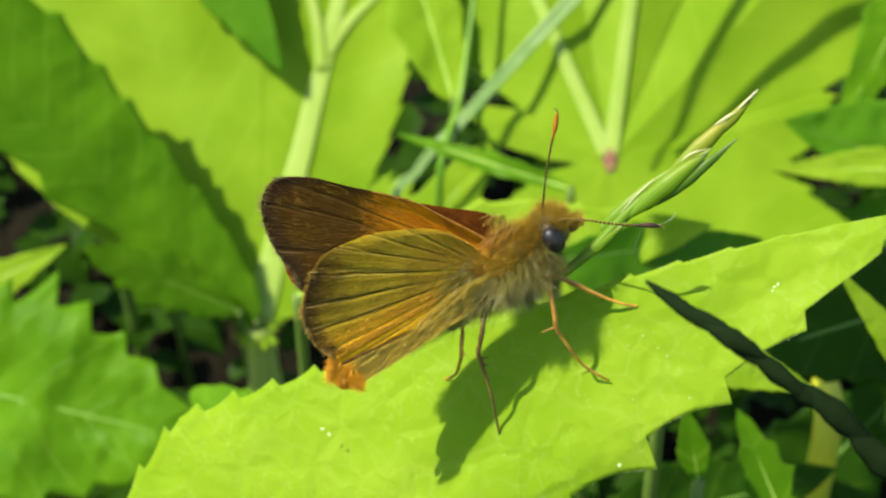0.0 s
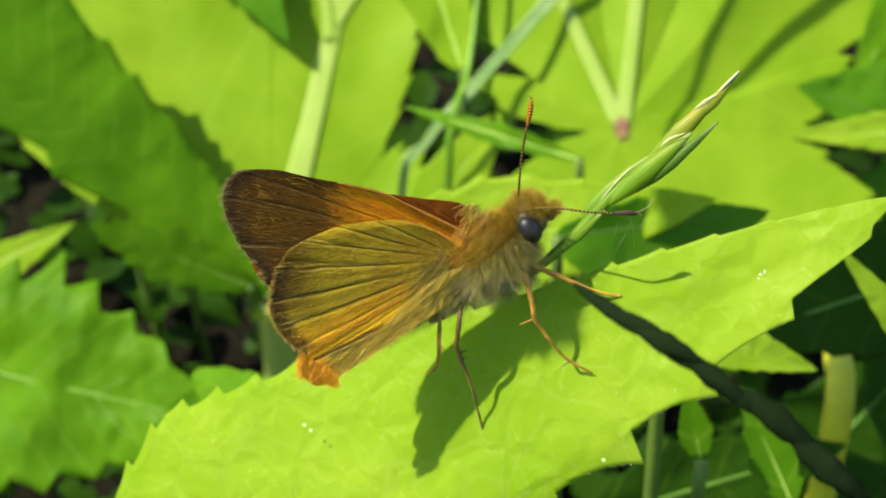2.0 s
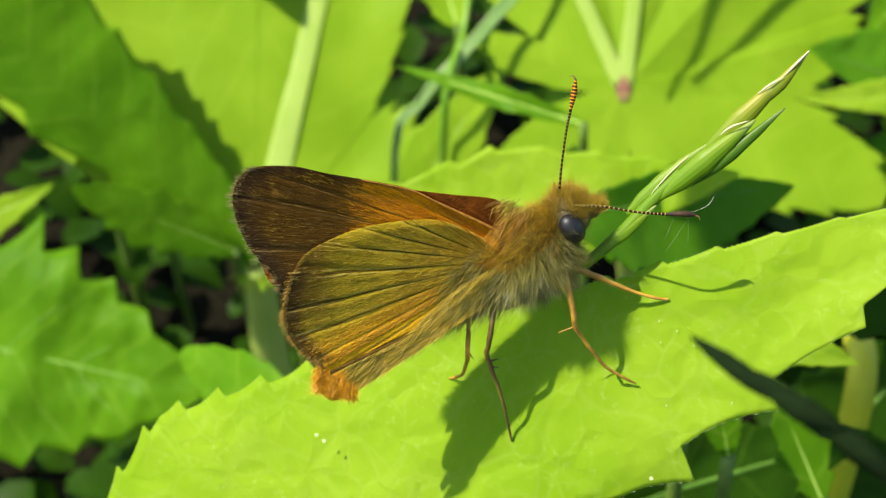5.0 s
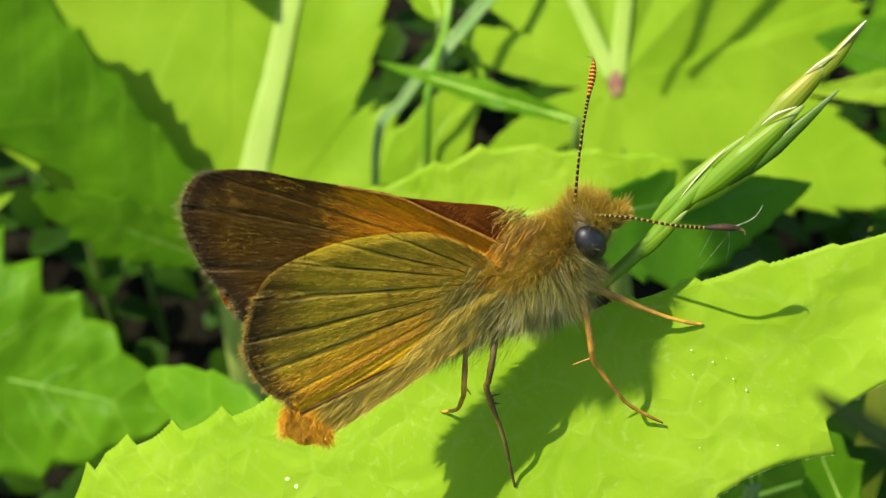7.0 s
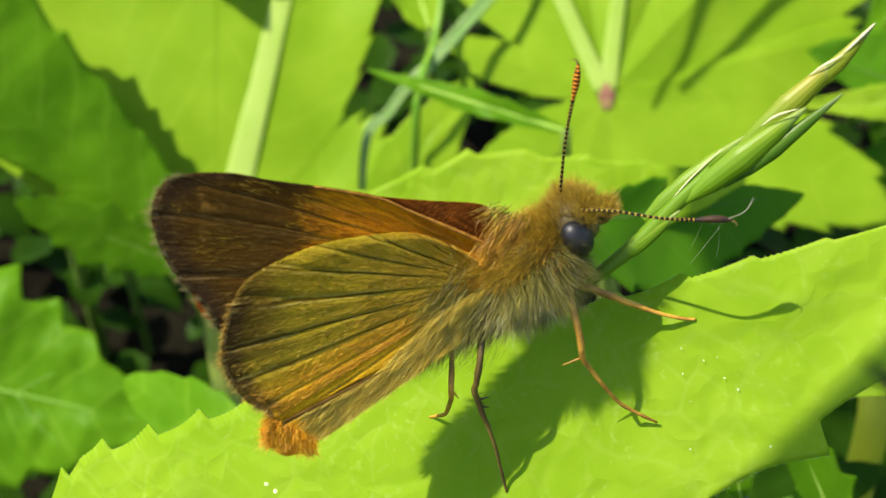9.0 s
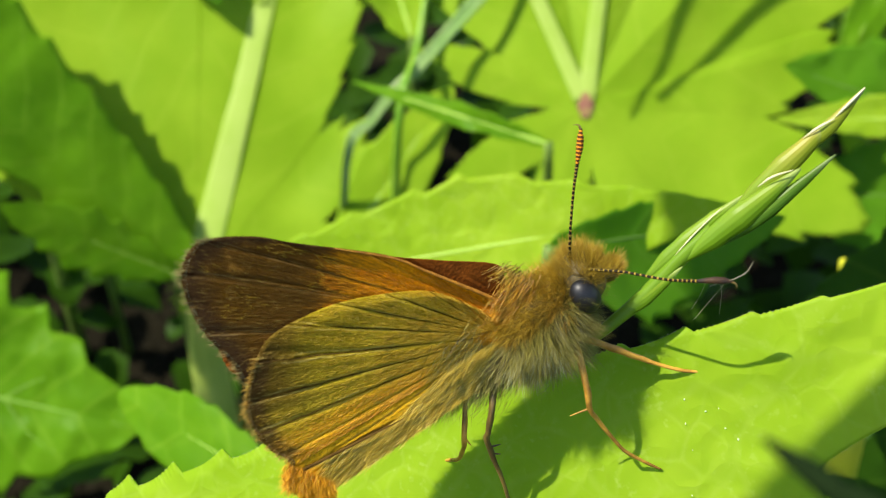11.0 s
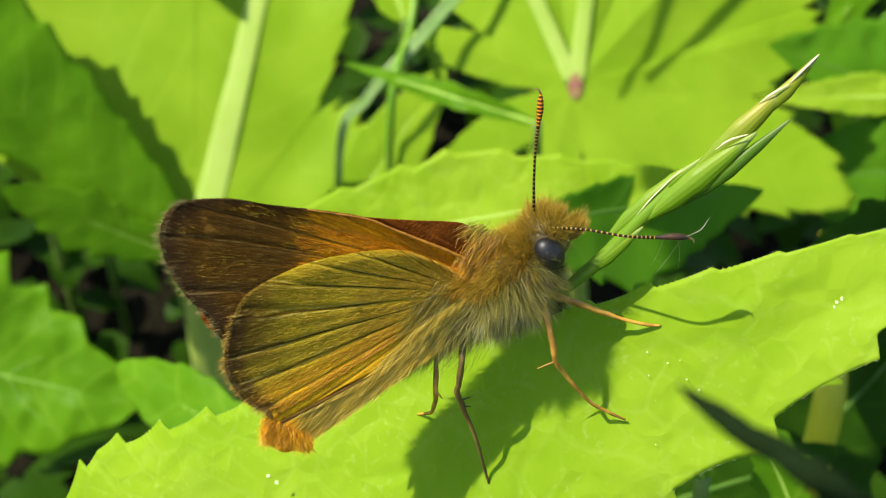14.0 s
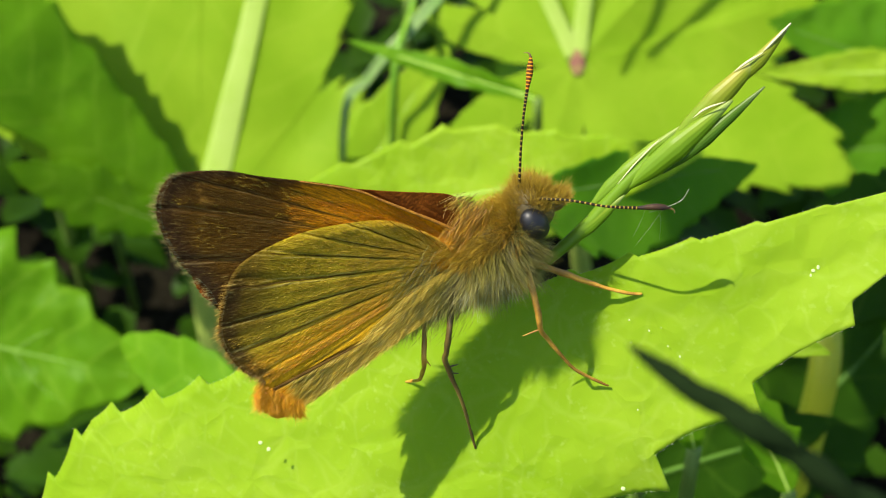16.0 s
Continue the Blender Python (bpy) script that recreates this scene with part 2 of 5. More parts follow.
def blade_leaf(name, base, tip, left, right, label, material=LEAF, peak=0.4, roll=0.0, bow=0.0, lift=0.0, fold=0.08, teeth=(9, 9),
               phase=None, small=5, bite=(0.13, 0.13), wave=0.5, seed=1, rib=0.35, taper=0.8, jitter=0.03, sag=0.0, rib_material=RIB_FINE, foot=None, cilia=0, crease=0.0, spur=(0.2, 1.4), rows=220, half=9, group="leaves of the plants", veins=0):
    """A toothed blade with a midrib from base to tip (places in the view frame, mm); left and right are its half
    widths.
    foot: where its stalk meets the soil, as x and y offsets from the base (mm)."""
    base, tip = Vector(base), Vector(tip)
    length = (tip - base).length
    x_axis = (tip - base).normalized()
    z_axis = Vector((0, 0, 1)) - x_axis * x_axis.z
    z_axis.normalize()
    z_axis = Matrix.Rotation(radians(roll), 3, x_axis) @ z_axis
    y_axis = z_axis.cross(x_axis)
    turn = Matrix((x_axis, y_axis, z_axis)).transposed().to_4x4()
    top = thing(name, VIEW_FRAME @ Matrix.Translation(base * MM) @ turn, label, "leaf", group)
    rng = random.Random(seed)
    shift = [rng.random() for _ in range(4)]
    verts, uvs = [], []

    def surface(s, t, w):
        across = t * w
        z = lift * 4 * s * (1 - s) - sag * (1 - s) ** 3 + fold * abs(across) - 0.006 * across * across - crease * max(0.0, -across - 0.42 * right)
        p = Vector((s * length * 0.13, across * 0.13, seed * 7.1))
        z += wave * (noise.noise(p) * 1.6 + noise.noise(p * 3.1) * 0.4) * min(1, abs(across) / 2 + 0.15)
        return Vector((s * length, across + bow * 4 * s * (1 - s), z))

    tapers = taper if isinstance(taper, tuple) else (taper, taper)

    def outline(s, power):
        return max((s / peak) ** 0.45 if s < peak else max(1 - (s - peak) / (1 - peak), 0) ** power, 0.015)

    for i in range(rows + 1):
        s = i / rows
        for k in range(-half, half + 1):
            side = 0 if k > 0 else 1
            w, count, b = (left, right)[side], teeth[side], bite[side]
            shape = outline(s, tapers[side])
            h = phase[side] if phase else shift[side]
            bend = s + jitter * noise.noise(Vector((s * 7, h * 9, seed)))
            big = tooth(bend * count + h, *spur) - 0.45
            fine = tooth(bend * count * small + h * 3) - 0.4
            size = 0.7 + 0.6 * abs(noise.noise(Vector((int(bend * count + h) * 1.7, h, 3))))
            width = w * shape * (1 + b * big * size) + 0.007 * w * fine * min(1, shape * 2) * (0.5 + 1.6 * noise.noise(Vector((s * 31, h * 5, seed * 2.3))))
            t = k / half
            verts.append(surface(s, t, max(width, 0.02)))
            uvs.append((s * length, t * width))
    v, f, u = sheet(verts, uvs, rows + 1, 2 * half + 1, 0.12)
    part("blade", v, f, material, top, uvs=u)
    if cilia:
        roots = []
        for _ in range(cilia):
            i, k = rng.randrange(rows // 8, rows), rng.choice((0, 2 * half))
            p = verts[i * (2 * half + 1) + k]
            out = Vector((rng.uniform(0.2, 0.9), 1 if k else -1, rng.uniform(-0.2, 0.5))).normalized() * rng.uniform(0.03, 0.09)
            roots.append((p, out, Vector((rng.gauss(0, .02), rng.gauss(0, .02), 0))))
        hairs("edge_hairs", roots, CILIA, top, "fine pale hairs along the edge", 0.004)
    if material in (LEAF_DIM_SHADE, LEAF_SHADE):
        rib_material = RIB_SHADE
    if rib:
        line = [surface(s, 0, 1) + Vector((0, 0, -0.05)) for s in np.linspace(0, 0.97, 9)]
        part("midrib", *tube(line, [rib, rib * 0.75, rib * 0.25], 30, 8, 0.55)[:2], rib_material, top)
    for j in range(veins):
        s0 = 0.1 + 0.75 * j / veins
        for sign, w in ((1, left), (-1, right)):
            reach = 0.82
            pts = []
            for q in (0.0, 0.35, 0.7, 1.0):
                s = s0 + q * 0.2 * w / left
                pts.append(surface(s, sign * q * reach, w * outline(s, tapers[0])) + Vector((0, 0, -0.02)))
            part("side_vein", *tube(pts, [rib * 0.3, rib * 0.2, rib * 0.1], 14, 6, 0.35)[:2], rib_material, top)
    if foot is not None:
        stalk(top, base, foot, max(rib * 2.2, 0.7), material=PETIOLE_SHADE)
    return top


def stalk(top, base, foot, radius, name="petiole", material=None):
    """A leaf stalk from a place in the view frame (mm) down to the soil."""
    start = VIEW_FRAME @ (Vector(base) * MM)
    end = Vector((start.x + foot[0] * MM, start.y + foot[1] * MM, -0.004))
    mid = start.lerp(end, 0.45) + Vector((foot[0] * -0.2, foot[1] * -0.2, 6)) * MM
    back = top.matrix_world.inverted()
    pts = [(back @ p) / MM for p in (start, mid, end)]
    return part(name, *tube(pts, [radius * 0.8, radius, radius * 1.25], 26, 10)[:2], material or PETIOLE, top)


def palmate_leaf(name, hub, lobes, label, material=LEAF_BACK, tilt=(0, 0, 0), cup=0.1, droop=0.12, step=7.0, bite=2.2, wave=2.0, seed=1,
                 rib=1.1, ribs=None, rib_hub=0.95, forks=(), foot=(10, 25), rings=26, spokes=1100, group="leaves of the plants"):
    """A lobed leaf round its hub (mm in the view frame). lobes: direction in degrees, length, half angle in degrees."""
    top = thing(name, in_view_frame(*hub, *tilt), label, "leaf", group)
    lobes = [(radians(a), l, radians(w)) for a, l, w in lobes]

    def nearest(angle):
        best = None
        for a, l, w in lobes:
            d = (angle - a + math.pi) % (2 * math.pi) - math.pi
            reach = l * max(0.0, 1 - (abs(d) / w) ** 1.25)
            if best is None or reach > best[0]:
                best = (reach, d, l)
        return best

    floor = min(l for _, l, _ in lobes) * 0.1

    def height(r, d, length, angle):
        p = Vector((r * math.cos(angle) * 0.035, r * math.sin(angle) * 0.035, seed * 3.7))
        z = cup * (0.2 + 0.8 * max(0.0, math.sin(angle))) * abs(r * math.sin(d)) - droop * r * r / 80
        return z + wave * (noise.noise(p) + 0.45 * noise.noise(p * 2.7)) * min(1.0, r / 12)

    verts, uvs = [], []
    for i in range(spokes + 1):
        angle = 2 * math.pi * i / spokes
        reach, d, length = nearest(angle)
        jag = noise.noise(Vector((math.cos(angle) * 6, math.sin(angle) * 6, seed)))
        edge = max(reach, floor)
        edge += bite * (tooth(edge / step + jag * 0.8 + (0.5 if d > 0 else 0)) - 0.4) + bite * 0.25 * (tooth(edge / step * 4 + jag) - 0.5)
        edge = max(edge, floor * 0.6)
        for k in range(rings + 1):
            r = edge * (k / rings) ** 0.9 + 0.3
            verts.append(Vector((r * math.cos(angle), r * math.sin(angle), height(r, d, length, angle))))
            uvs.append((r * math.cos(d), r * math.sin(d)))
    v, f, u = sheet(verts, uvs, spokes + 1, rings + 1, 0.3)
    part("blade", v, f, material, top, uvs=u)
    for n_lobe, (a, l, w) in enumerate(lobes):
        if ribs is not None and n_lobe not in ribs:
            continue
        pts = []
        for s in np.linspace(0.01, 0.95, 24):
            r = l * s
            pts.append((r * math.cos(a), r * math.sin(a), height(r, 0, l, a) + 0.16))
        part("rib", *tube(pts, [rib * 1.2, rib, rib * 0.7, rib * 0.3], 60, 12, 0.09)[:2], RIB, top)
    for n_lobe, at, turn, reach in forks:
        a, l, w = lobes[n_lobe]
        pts = []
        for q in np.linspace(0, 1, 6):
            x = at * math.cos(a) + reach * q * math.cos(a + radians(turn) * (0.4 + 0.6 * q))
            y = at * math.sin(a) + reach * q * math.sin(a + radians(turn) * (0.4 + 0.6 * q))
            r, angle = math.hypot(x, y), math.atan2(y, x)
            pts.append((x, y, height(r, angle - a, l, angle) + 0.2))
        part("side_rib", *tube(pts, [rib * 0.6, rib * 0.45, rib * 0.3, rib * 0.1], 20, 10, 0.16)[:2], RIB, top)
    part("hub", *tube([(0, -rib_hub * 1.4, 0.0), (0, 0, 0.15), (0, rib_hub * 1.6, 0.1)], [rib_hub * 0.5, rib_hub, rib_hub * 0.4], 14, 12, 0.2)[:2], HUB, top, "purple-tinged junction of the ribs")
    stalk(top, Vector(hub) - Vector((0, 0, 0.6)), foot, rib * 1.5)
    return top


# ---- ground ----
def ground():
    marks = sorted({s * v for v in (0, .03, .06, .1, .15, .2, .3, .5, 1, 2, 5, 20, 100, 600) for s in (1, -1)})
    n = len(marks)
    verts, faces = [], []
    for y in marks:
        for x in marks:
            near = 1 if abs(x) < 0.6 and abs(y) < 0.6 else 0
            verts.append((x * 1000, y * 1000 + 90, near * 6 * noise.noise(Vector((x * 14, y * 14, 2))) - 3))
    for i in range(n - 1):
        for k in range(n - 1):
            faces.append((i * n + k, i * n + k + 1, (i + 1) * n + k + 1, (i + 1) * n + k))
    tagged(part("ground", verts, faces, SOIL), "soil under the plants, coloured near black for the shade", "ground", kind="structure")


ground()

# ---- leaves ----
big_leaf = blade_leaf("leaf", (-23.6, -27.7, -9.9), (24.6, 1.9, 4.6), 11.8, 8.3, "broad pale green toothed leaf under the butterfly", LEAF, peak=0.25, roll=-9,
                      fold=0.015, teeth=(21, 10.5), phase=(0.13, 0.79), spur=(0.07, 2.4), small=11, bite=(0.075, 0.45), wave=0.3, seed=3, rib=0, foot=(-14, 6), crease=0.3, rows=960, half=16, taper=(0.85, 0.7), jitter=0.004, sag=6.0, cilia=1500)
palmate_leaf("leaf", (-29.0, -11.8, -165), [(77, 78, 35), (112, 92, 46), (44, 34, 36), (132, 88, 27), (146, 26, 24)],
             "large pale green lobed leaf with a broad pale rib", seed=2, wave=2.2, cup=0.02, droop=0.03, rib=1.9, ribs=(0,), forks=((0, 42, 34, 34), (0, 45, -38, 26)), tilt=(-8, 0, 0), bite=3.0, foot=(1, 8))
palmate_leaf("leaf", (25.1, 13.2, -155), [(82, 80, 42), (113, 74, 42), (47, 88, 42), (14, 36, 44), (-22, 41, 40), (160, 23, 26), (-62, 21, 36), (-108, 19, 36), (-150, 21, 32)],
             "pale green palmate leaf with ribs spreading from a purple hub", seed=5, wave=1.6, cup=-0.26, droop=0.02, rib=1.0, ribs=(0, 1), tilt=(-8, 0, 0), bite=2.4, rib_hub=1.2)
# unseen leaf, added towards the sun to shade the low leaves on the right
blade_leaf("leaf", (-47, 84, 16), (-7, 38, 8), 14, 14, "added unseen leaf that shades the low leaves", LEAF_BACK, peak=0.5, teeth=(7, 7), wave=0.8, seed=8, rib=0.5, foot=(-160, 40), taper=0.6)
# added dark blade; its colour stands in for a cast shadow
blade_leaf("leaf", (-41.0, 57.2, -168), (-25.4, 28.1, -167), 6, 8, "dark pointed leaf standing in for a shadow on the lobed leaf", LEAF_SHADE, peak=0.35, teeth=(6, 6), wave=0.3, seed=22, rib=0, foot=(-30, 60))
blade_leaf("leaf", (-81.5, -15.5, -135), (-31.7, -26.0, -128), 16, 15, "toothed leaf beside the dark gap, darkened for part shade", LEAF_HALF_SHADE, peak=0.5, fold=0.06, teeth=(9, 8),
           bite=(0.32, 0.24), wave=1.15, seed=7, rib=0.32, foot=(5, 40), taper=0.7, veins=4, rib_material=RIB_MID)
# tilted off the sun, with more shade put into its darker green
blade_leaf("leaf", (-29.0, -11.0, -163.5), (-90.1, 48.8, -140), 8.2, 13.0, "green toothed lobe turned away from the sun", LEAF_HALF_SHADE, peak=0.6, seed=41, rib=0, foot=(4, 20), wave=0.35,
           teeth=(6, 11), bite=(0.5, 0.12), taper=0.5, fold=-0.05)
blade_leaf("leaf", (-31.5, -9.5, -161.5), (-53.0, 0.2, -151), 4.6, 4.2, "small toothed lobe over the dark gap", LEAF_HALF_SHADE, peak=0.55, seed=47, rib=0.15, foot=(3, 15), wave=0.4, teeth=(6, 6), bite=(0.35, 0.3), taper=0.6, rows=160)
blade_leaf("leaf", (1.6, 22.6, -157), (-6.5, 50, -159), 6.0, 5.5, "pale green leaf behind the grass stems", LEAF_BACK, peak=0.5, seed=44, rib=0.3, foot=(4, 20), wave=0.6, teeth=(5, 5), bite=(0.15, 0.15), taper=0.5)
blade_leaf("leaf", (-8.5, -7.0, -156), (7.0, 16.0, -156), 5.5, 5.5, "small pale leaf beside the grass stem", LEAF_BACK, peak=0.45, seed=45, rib=0.2, foot=(4, 20), wave=0.4, teeth=(5, 5), bite=(0.12, 0.12), taper=0.6)
blade_leaf("leaf", (-10.1, -22.5, -68), (-26.6, -15.0, -80), 3.8, 3.6, "small lit leaf behind the pale leaf", LEAF_HALF_SHADE, peak=0.6, seed=43, rib=0.15, foot=(4, 20), wave=0.6, teeth=(5, 6), bite=(0.15, 0.15), taper=0.5)
blade_leaf("leaf", (-81.8, -13.2, -150), (-55.4, 0.7, -150), 4, 4.5, "small pale leaf in the dark gap", LEAF_BACK, seed=24, rib=0.3, foot=(0, 20), wave=0.5)
blade_leaf("leaf", (-14, -4.5, -66), (25, 2.2, -60), 6, 6, "pale green toothed leaf behind the butterfly", LEAF, peak=0.5, fold=0.05, teeth=(9, 8), bite=(0.15, 0.15),
           wave=0.5, seed=9, rib=0.2, foot=(0, 30))
blade_leaf("leaf", (16.3, 7.7, -118), (-6.2, 15.2, -124), 1.4, 1.6, "narrow toothed leaf lobe pointing aside", LEAF_HALF_SHADE, peak=0.45, teeth=(6, 6), bite=(0.25, 0.25), wave=0.8, seed=25, rib=0.2, foot=(10, 20))
# this leaf's dark colour also stands in for the shadow beside the head
blade_leaf("leaf", (10.3, -1.0, -57), (31.0, 1.0, -67), 2.8, 7.0, "shaded green leaf behind the flower spike", LEAF_SHADE, seed=11, foot=(5, 20), rib=0.2, wave=0.5)
blade_leaf("leaf", (72.1, 8.5, -132), (46.1, 17.2, -130), 5, 8.5, "deep green toothed leaf beside the palmate leaf", LEAF_SHADE, peak=0.5, seed=26, rib=0.3, foot=(20, 30), wave=0.8, teeth=(7, 7), bite=(0.2, 0.2))
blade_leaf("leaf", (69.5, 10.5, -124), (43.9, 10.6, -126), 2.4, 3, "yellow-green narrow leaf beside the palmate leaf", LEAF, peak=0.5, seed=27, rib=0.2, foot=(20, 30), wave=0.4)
blade_leaf("leaf", (72.0, 43.3, -150), (55.6, 15.4, -142), 4.5, 5, "pale green upright leaf beside the palmate leaf", LEAF_HALF_SHADE, seed=28, rib=0.2, foot=(20, 30), wave=0.8)
blade_leaf("leaf", (91.4, 1.0, -170), (53.1, 0.1, -172), 10, 9, "deep green shaded leaf under the palmate leaf", LEAF_SHADE, peak=0.5, seed=36, rib=0.3, foot=(20, 30), wave=0.8)
blade_leaf("leaf", (54.0, -3.3, -72), (26.9, -10.6, -62), 7, 7, "deep green shaded leaf below the pale leaf", LEAF_DIM_SHADE, peak=0.45, seed=29, rib=0.3, foot=(10, 20), wave=0.8)
blade_leaf("leaf", (39.9, -13.9, -34), (29.5, -1.6, -30), 1.6, 1.7, "narrow pale leaf tip below the large leaf", LEAF, seed=30, rib=0.15, foot=(8, 10), wave=0.2, rows=120)
blade_leaf("leaf", (16.7, -6.7, -30), (28.2, -10.7, -32), 2.0, 2.2, "small pale leaf tip behind the large leaf", LEAF, seed=31, rib=0.15, foot=(4, 10), wave=0.3, rows=120)
blade_leaf("leaf", (29.3, -23.6, -48), (24.8, -13.5, -46), 2.0, 2.4, "small jagged lit leaf below the large leaf", LEAF_HALF_SHADE, seed=32, rib=0.15, foot=(4, 10), teeth=(4, 4), bite=(0.4, 0.4), wave=0.5, rows=120)
blade_leaf("leaf", (20.9, -18.9, -42), (19.5, -12.7, -40), 1.4, 1.5, "small lit leaf below the large leaf", LEAF_HALF_SHADE, seed=33, rib=0.12, foot=(4, 10), wave=0.3, rows=120)
blade_leaf("leaf", (12.4, -27.2, -60), (37.9, -21.2, -66), 5, 6, "deep green shaded leaf below the pale leaf", LEAF_DIM_SHADE, seed=34, rib=0.3, foot=(4, 10), wave=0.8)
blade_leaf("leaf", (32.3, -35.0, -90), (55.1, -12.8, -95), 8, 8, "deep green shaded leaf low in the plants", LEAF_DIM_SHADE, seed=35, rib=0.4, foot=(4, 10), wave=1.0)


# ---- stems and grass ----
def plant_stem(points, radii, label, material=PETIOLE, name="plant_stem", category="stem"):
    top = thing(name, in_view_frame(*points[0]), label, category)
    part("stalk", *tube([Vector(q) - Vector(points[0]) for q in points], radii, 30, 10)[:2], material, top)
    return top


def to_soil(x, y, z):
    """The place on the soil below a place in the view frame (mm in the view frame)."""
    p = VIEW_FRAME @ (Vector((x, y, z)) * MM)
    return tuple((VIEW_FRAME.inverted() @ Vector((p.x, p.y + 0.012, -0.004))) / MM)


low = (40.2, -26.9, -86)
plant_stem([(42.6, -4.0, -88), (41.5, -13.4, -86), low, to_soil(*low)], [1.2, 1.5, 1.6, 1.8], "thick yellow-green plant stem in the shade", STEM_YELLOW)
low = (-0.7, 6.7, -150)
plant_stem([(5.6, 45.2, -156), (2.6, 22.8, -153), low, to_soil(*low)], [0.35, 0.5, 0.6, 0.7], "thin dark green grass stem behind the butterfly", GRASS, "grass_stalk", "grass")
low = (-7.9, 0.9, -154)
for q, r in (((-57.7, 10.6, -186), 1.1), ((-49.6, 4.0, -192), 0.7)):
    plant_stem([q, to_soil(*q)], [r, r * 1.2], "dim plant stem in the dark gap", PETIOLE_SHADE)


def grass_blade(points, widths, label, material, turn=(0, 0, 1)):
    """A long grass blade with a keel along its middle."""
    top = thing("grass", in_view_frame(*points[0]), label, "grass")
    n = 40
    path = spline([Vector(q) - Vector(points[0]) for q in points], n)
    verts, uvs = [], []
    for i, c in enumerate(path):
        d = Vector(path[min(i + 1, n)] - path[max(i - 1, 0)]).normalized()
        side = d.cross(Vector(turn)).normalized()
        up = side.cross(d)
        w = float(np.interp(i / n, np.linspace(0, 1, len(widths)), widths))
        for t in (-1, -0.5, 0, 0.5, 1):
            verts.append(Vector(c) + side * (w * t) + up * (abs(t) * w * 0.35))
            uvs.append((i / n, t))
    v, f, u = sheet(verts, uvs, n + 1, 5, 0.1)
    part("blade", v, f, material, top, uvs=u)
    return top


grass_blade([(24.9, 43.7, -157), (12.3, 29.8, -154), (2.3, 18.5, -150), (-3.7, 11.7, -150), (-7.9, 1.8, -154), to_soil(*low)], [1.3, 1.0, 0.8, 0.7, 0.7, 0.6], "pale grey-green grass blade", GRASS_PALE, (0.5, 0.3, 1))

# unseen arching grass, added outside the view to shade streaks onto the palmate leaf
for tip, thick, out, width in (((28.6, 14.5, -152), (43.5, 36.6, -158), (55.1, 54.6, -160), 0.8), ((31.9, 17.5, -152), (58.9, 37.9, -158), (83.8, 56.8, -158), 1.1)):
    rise = Vector((-4.0, 4.3, 4.5)).normalized() * 65
    line = [Vector(q) + rise for q in (tip, thick, out)]
    line.append(line[2] + Vector((30, 22, -30)))
    plant_stem(line + [Vector(to_soil(*(line[3] + Vector((10, 0, -20)))))], [width * 0.35, width, width, width * 0.8, width * 0.8], "added unseen grass stalk that shades the palmate leaf", GRASS, "grass_stalk", "grass")


def undergrowth():
    """Low leaves near the soil, darkened for the shade, too many to count."""
    rng = random.Random(31)
    verts, faces, uvs = [], [], []
    for n_leaf in range(2600):
        spot = (rng.uniform(-0.13, 0.13), rng.uniform(0.0, 0.26)) if n_leaf < 800 else (rng.gauss(0, 0.22), rng.gauss(0.13, 0.22))
        p = VIEW_FRAME.inverted() @ Vector((*spot, rng.uniform(0.004, 0.026))) / MM
        a, tilt, size = rng.uniform(0, 2 * math.pi), rng.uniform(-0.5, 0.7), rng.uniform(5, 13)
        ahead = Vector((math.cos(a), math.sin(a) * 0.7, tilt)).normalized()
        side = ahead.cross(Vector((0, 0.75, 0.65))).normalized()
        up = side.cross(ahead)
        n = len(verts)
        for i in range(7):
            s = i / 6
            w = size * 0.36 * math.sin(math.pi * min(s * 0.92 + 0.06, 1)) * (1.12 if i % 2 else 0.92)
            c = p + ahead * (size * s) - up * (size * 0.25 * s * s)
            for t in (-1, 0, 1):
                verts.append(c + side * (w * t) + up * (abs(t) * w * 0.25))
                uvs.append((s * size, t * w))
        for i in range(6):
            for k in range(2):
                q = n + i * 3 + k
                faces.append((q, q + 1, q + 4, q + 3))
    # the undergrowth's near-black green has the shade of the gaps in it
    ob = part("undergrowth", verts, faces, LEAF_GAP_SHADE, uvs=uvs)
    ob.matrix_world = VIEW_FRAME
    tagged(ob, "low leaves near the soil, coloured dark green for the shade", "plants", kind="stuff")


undergrowth()

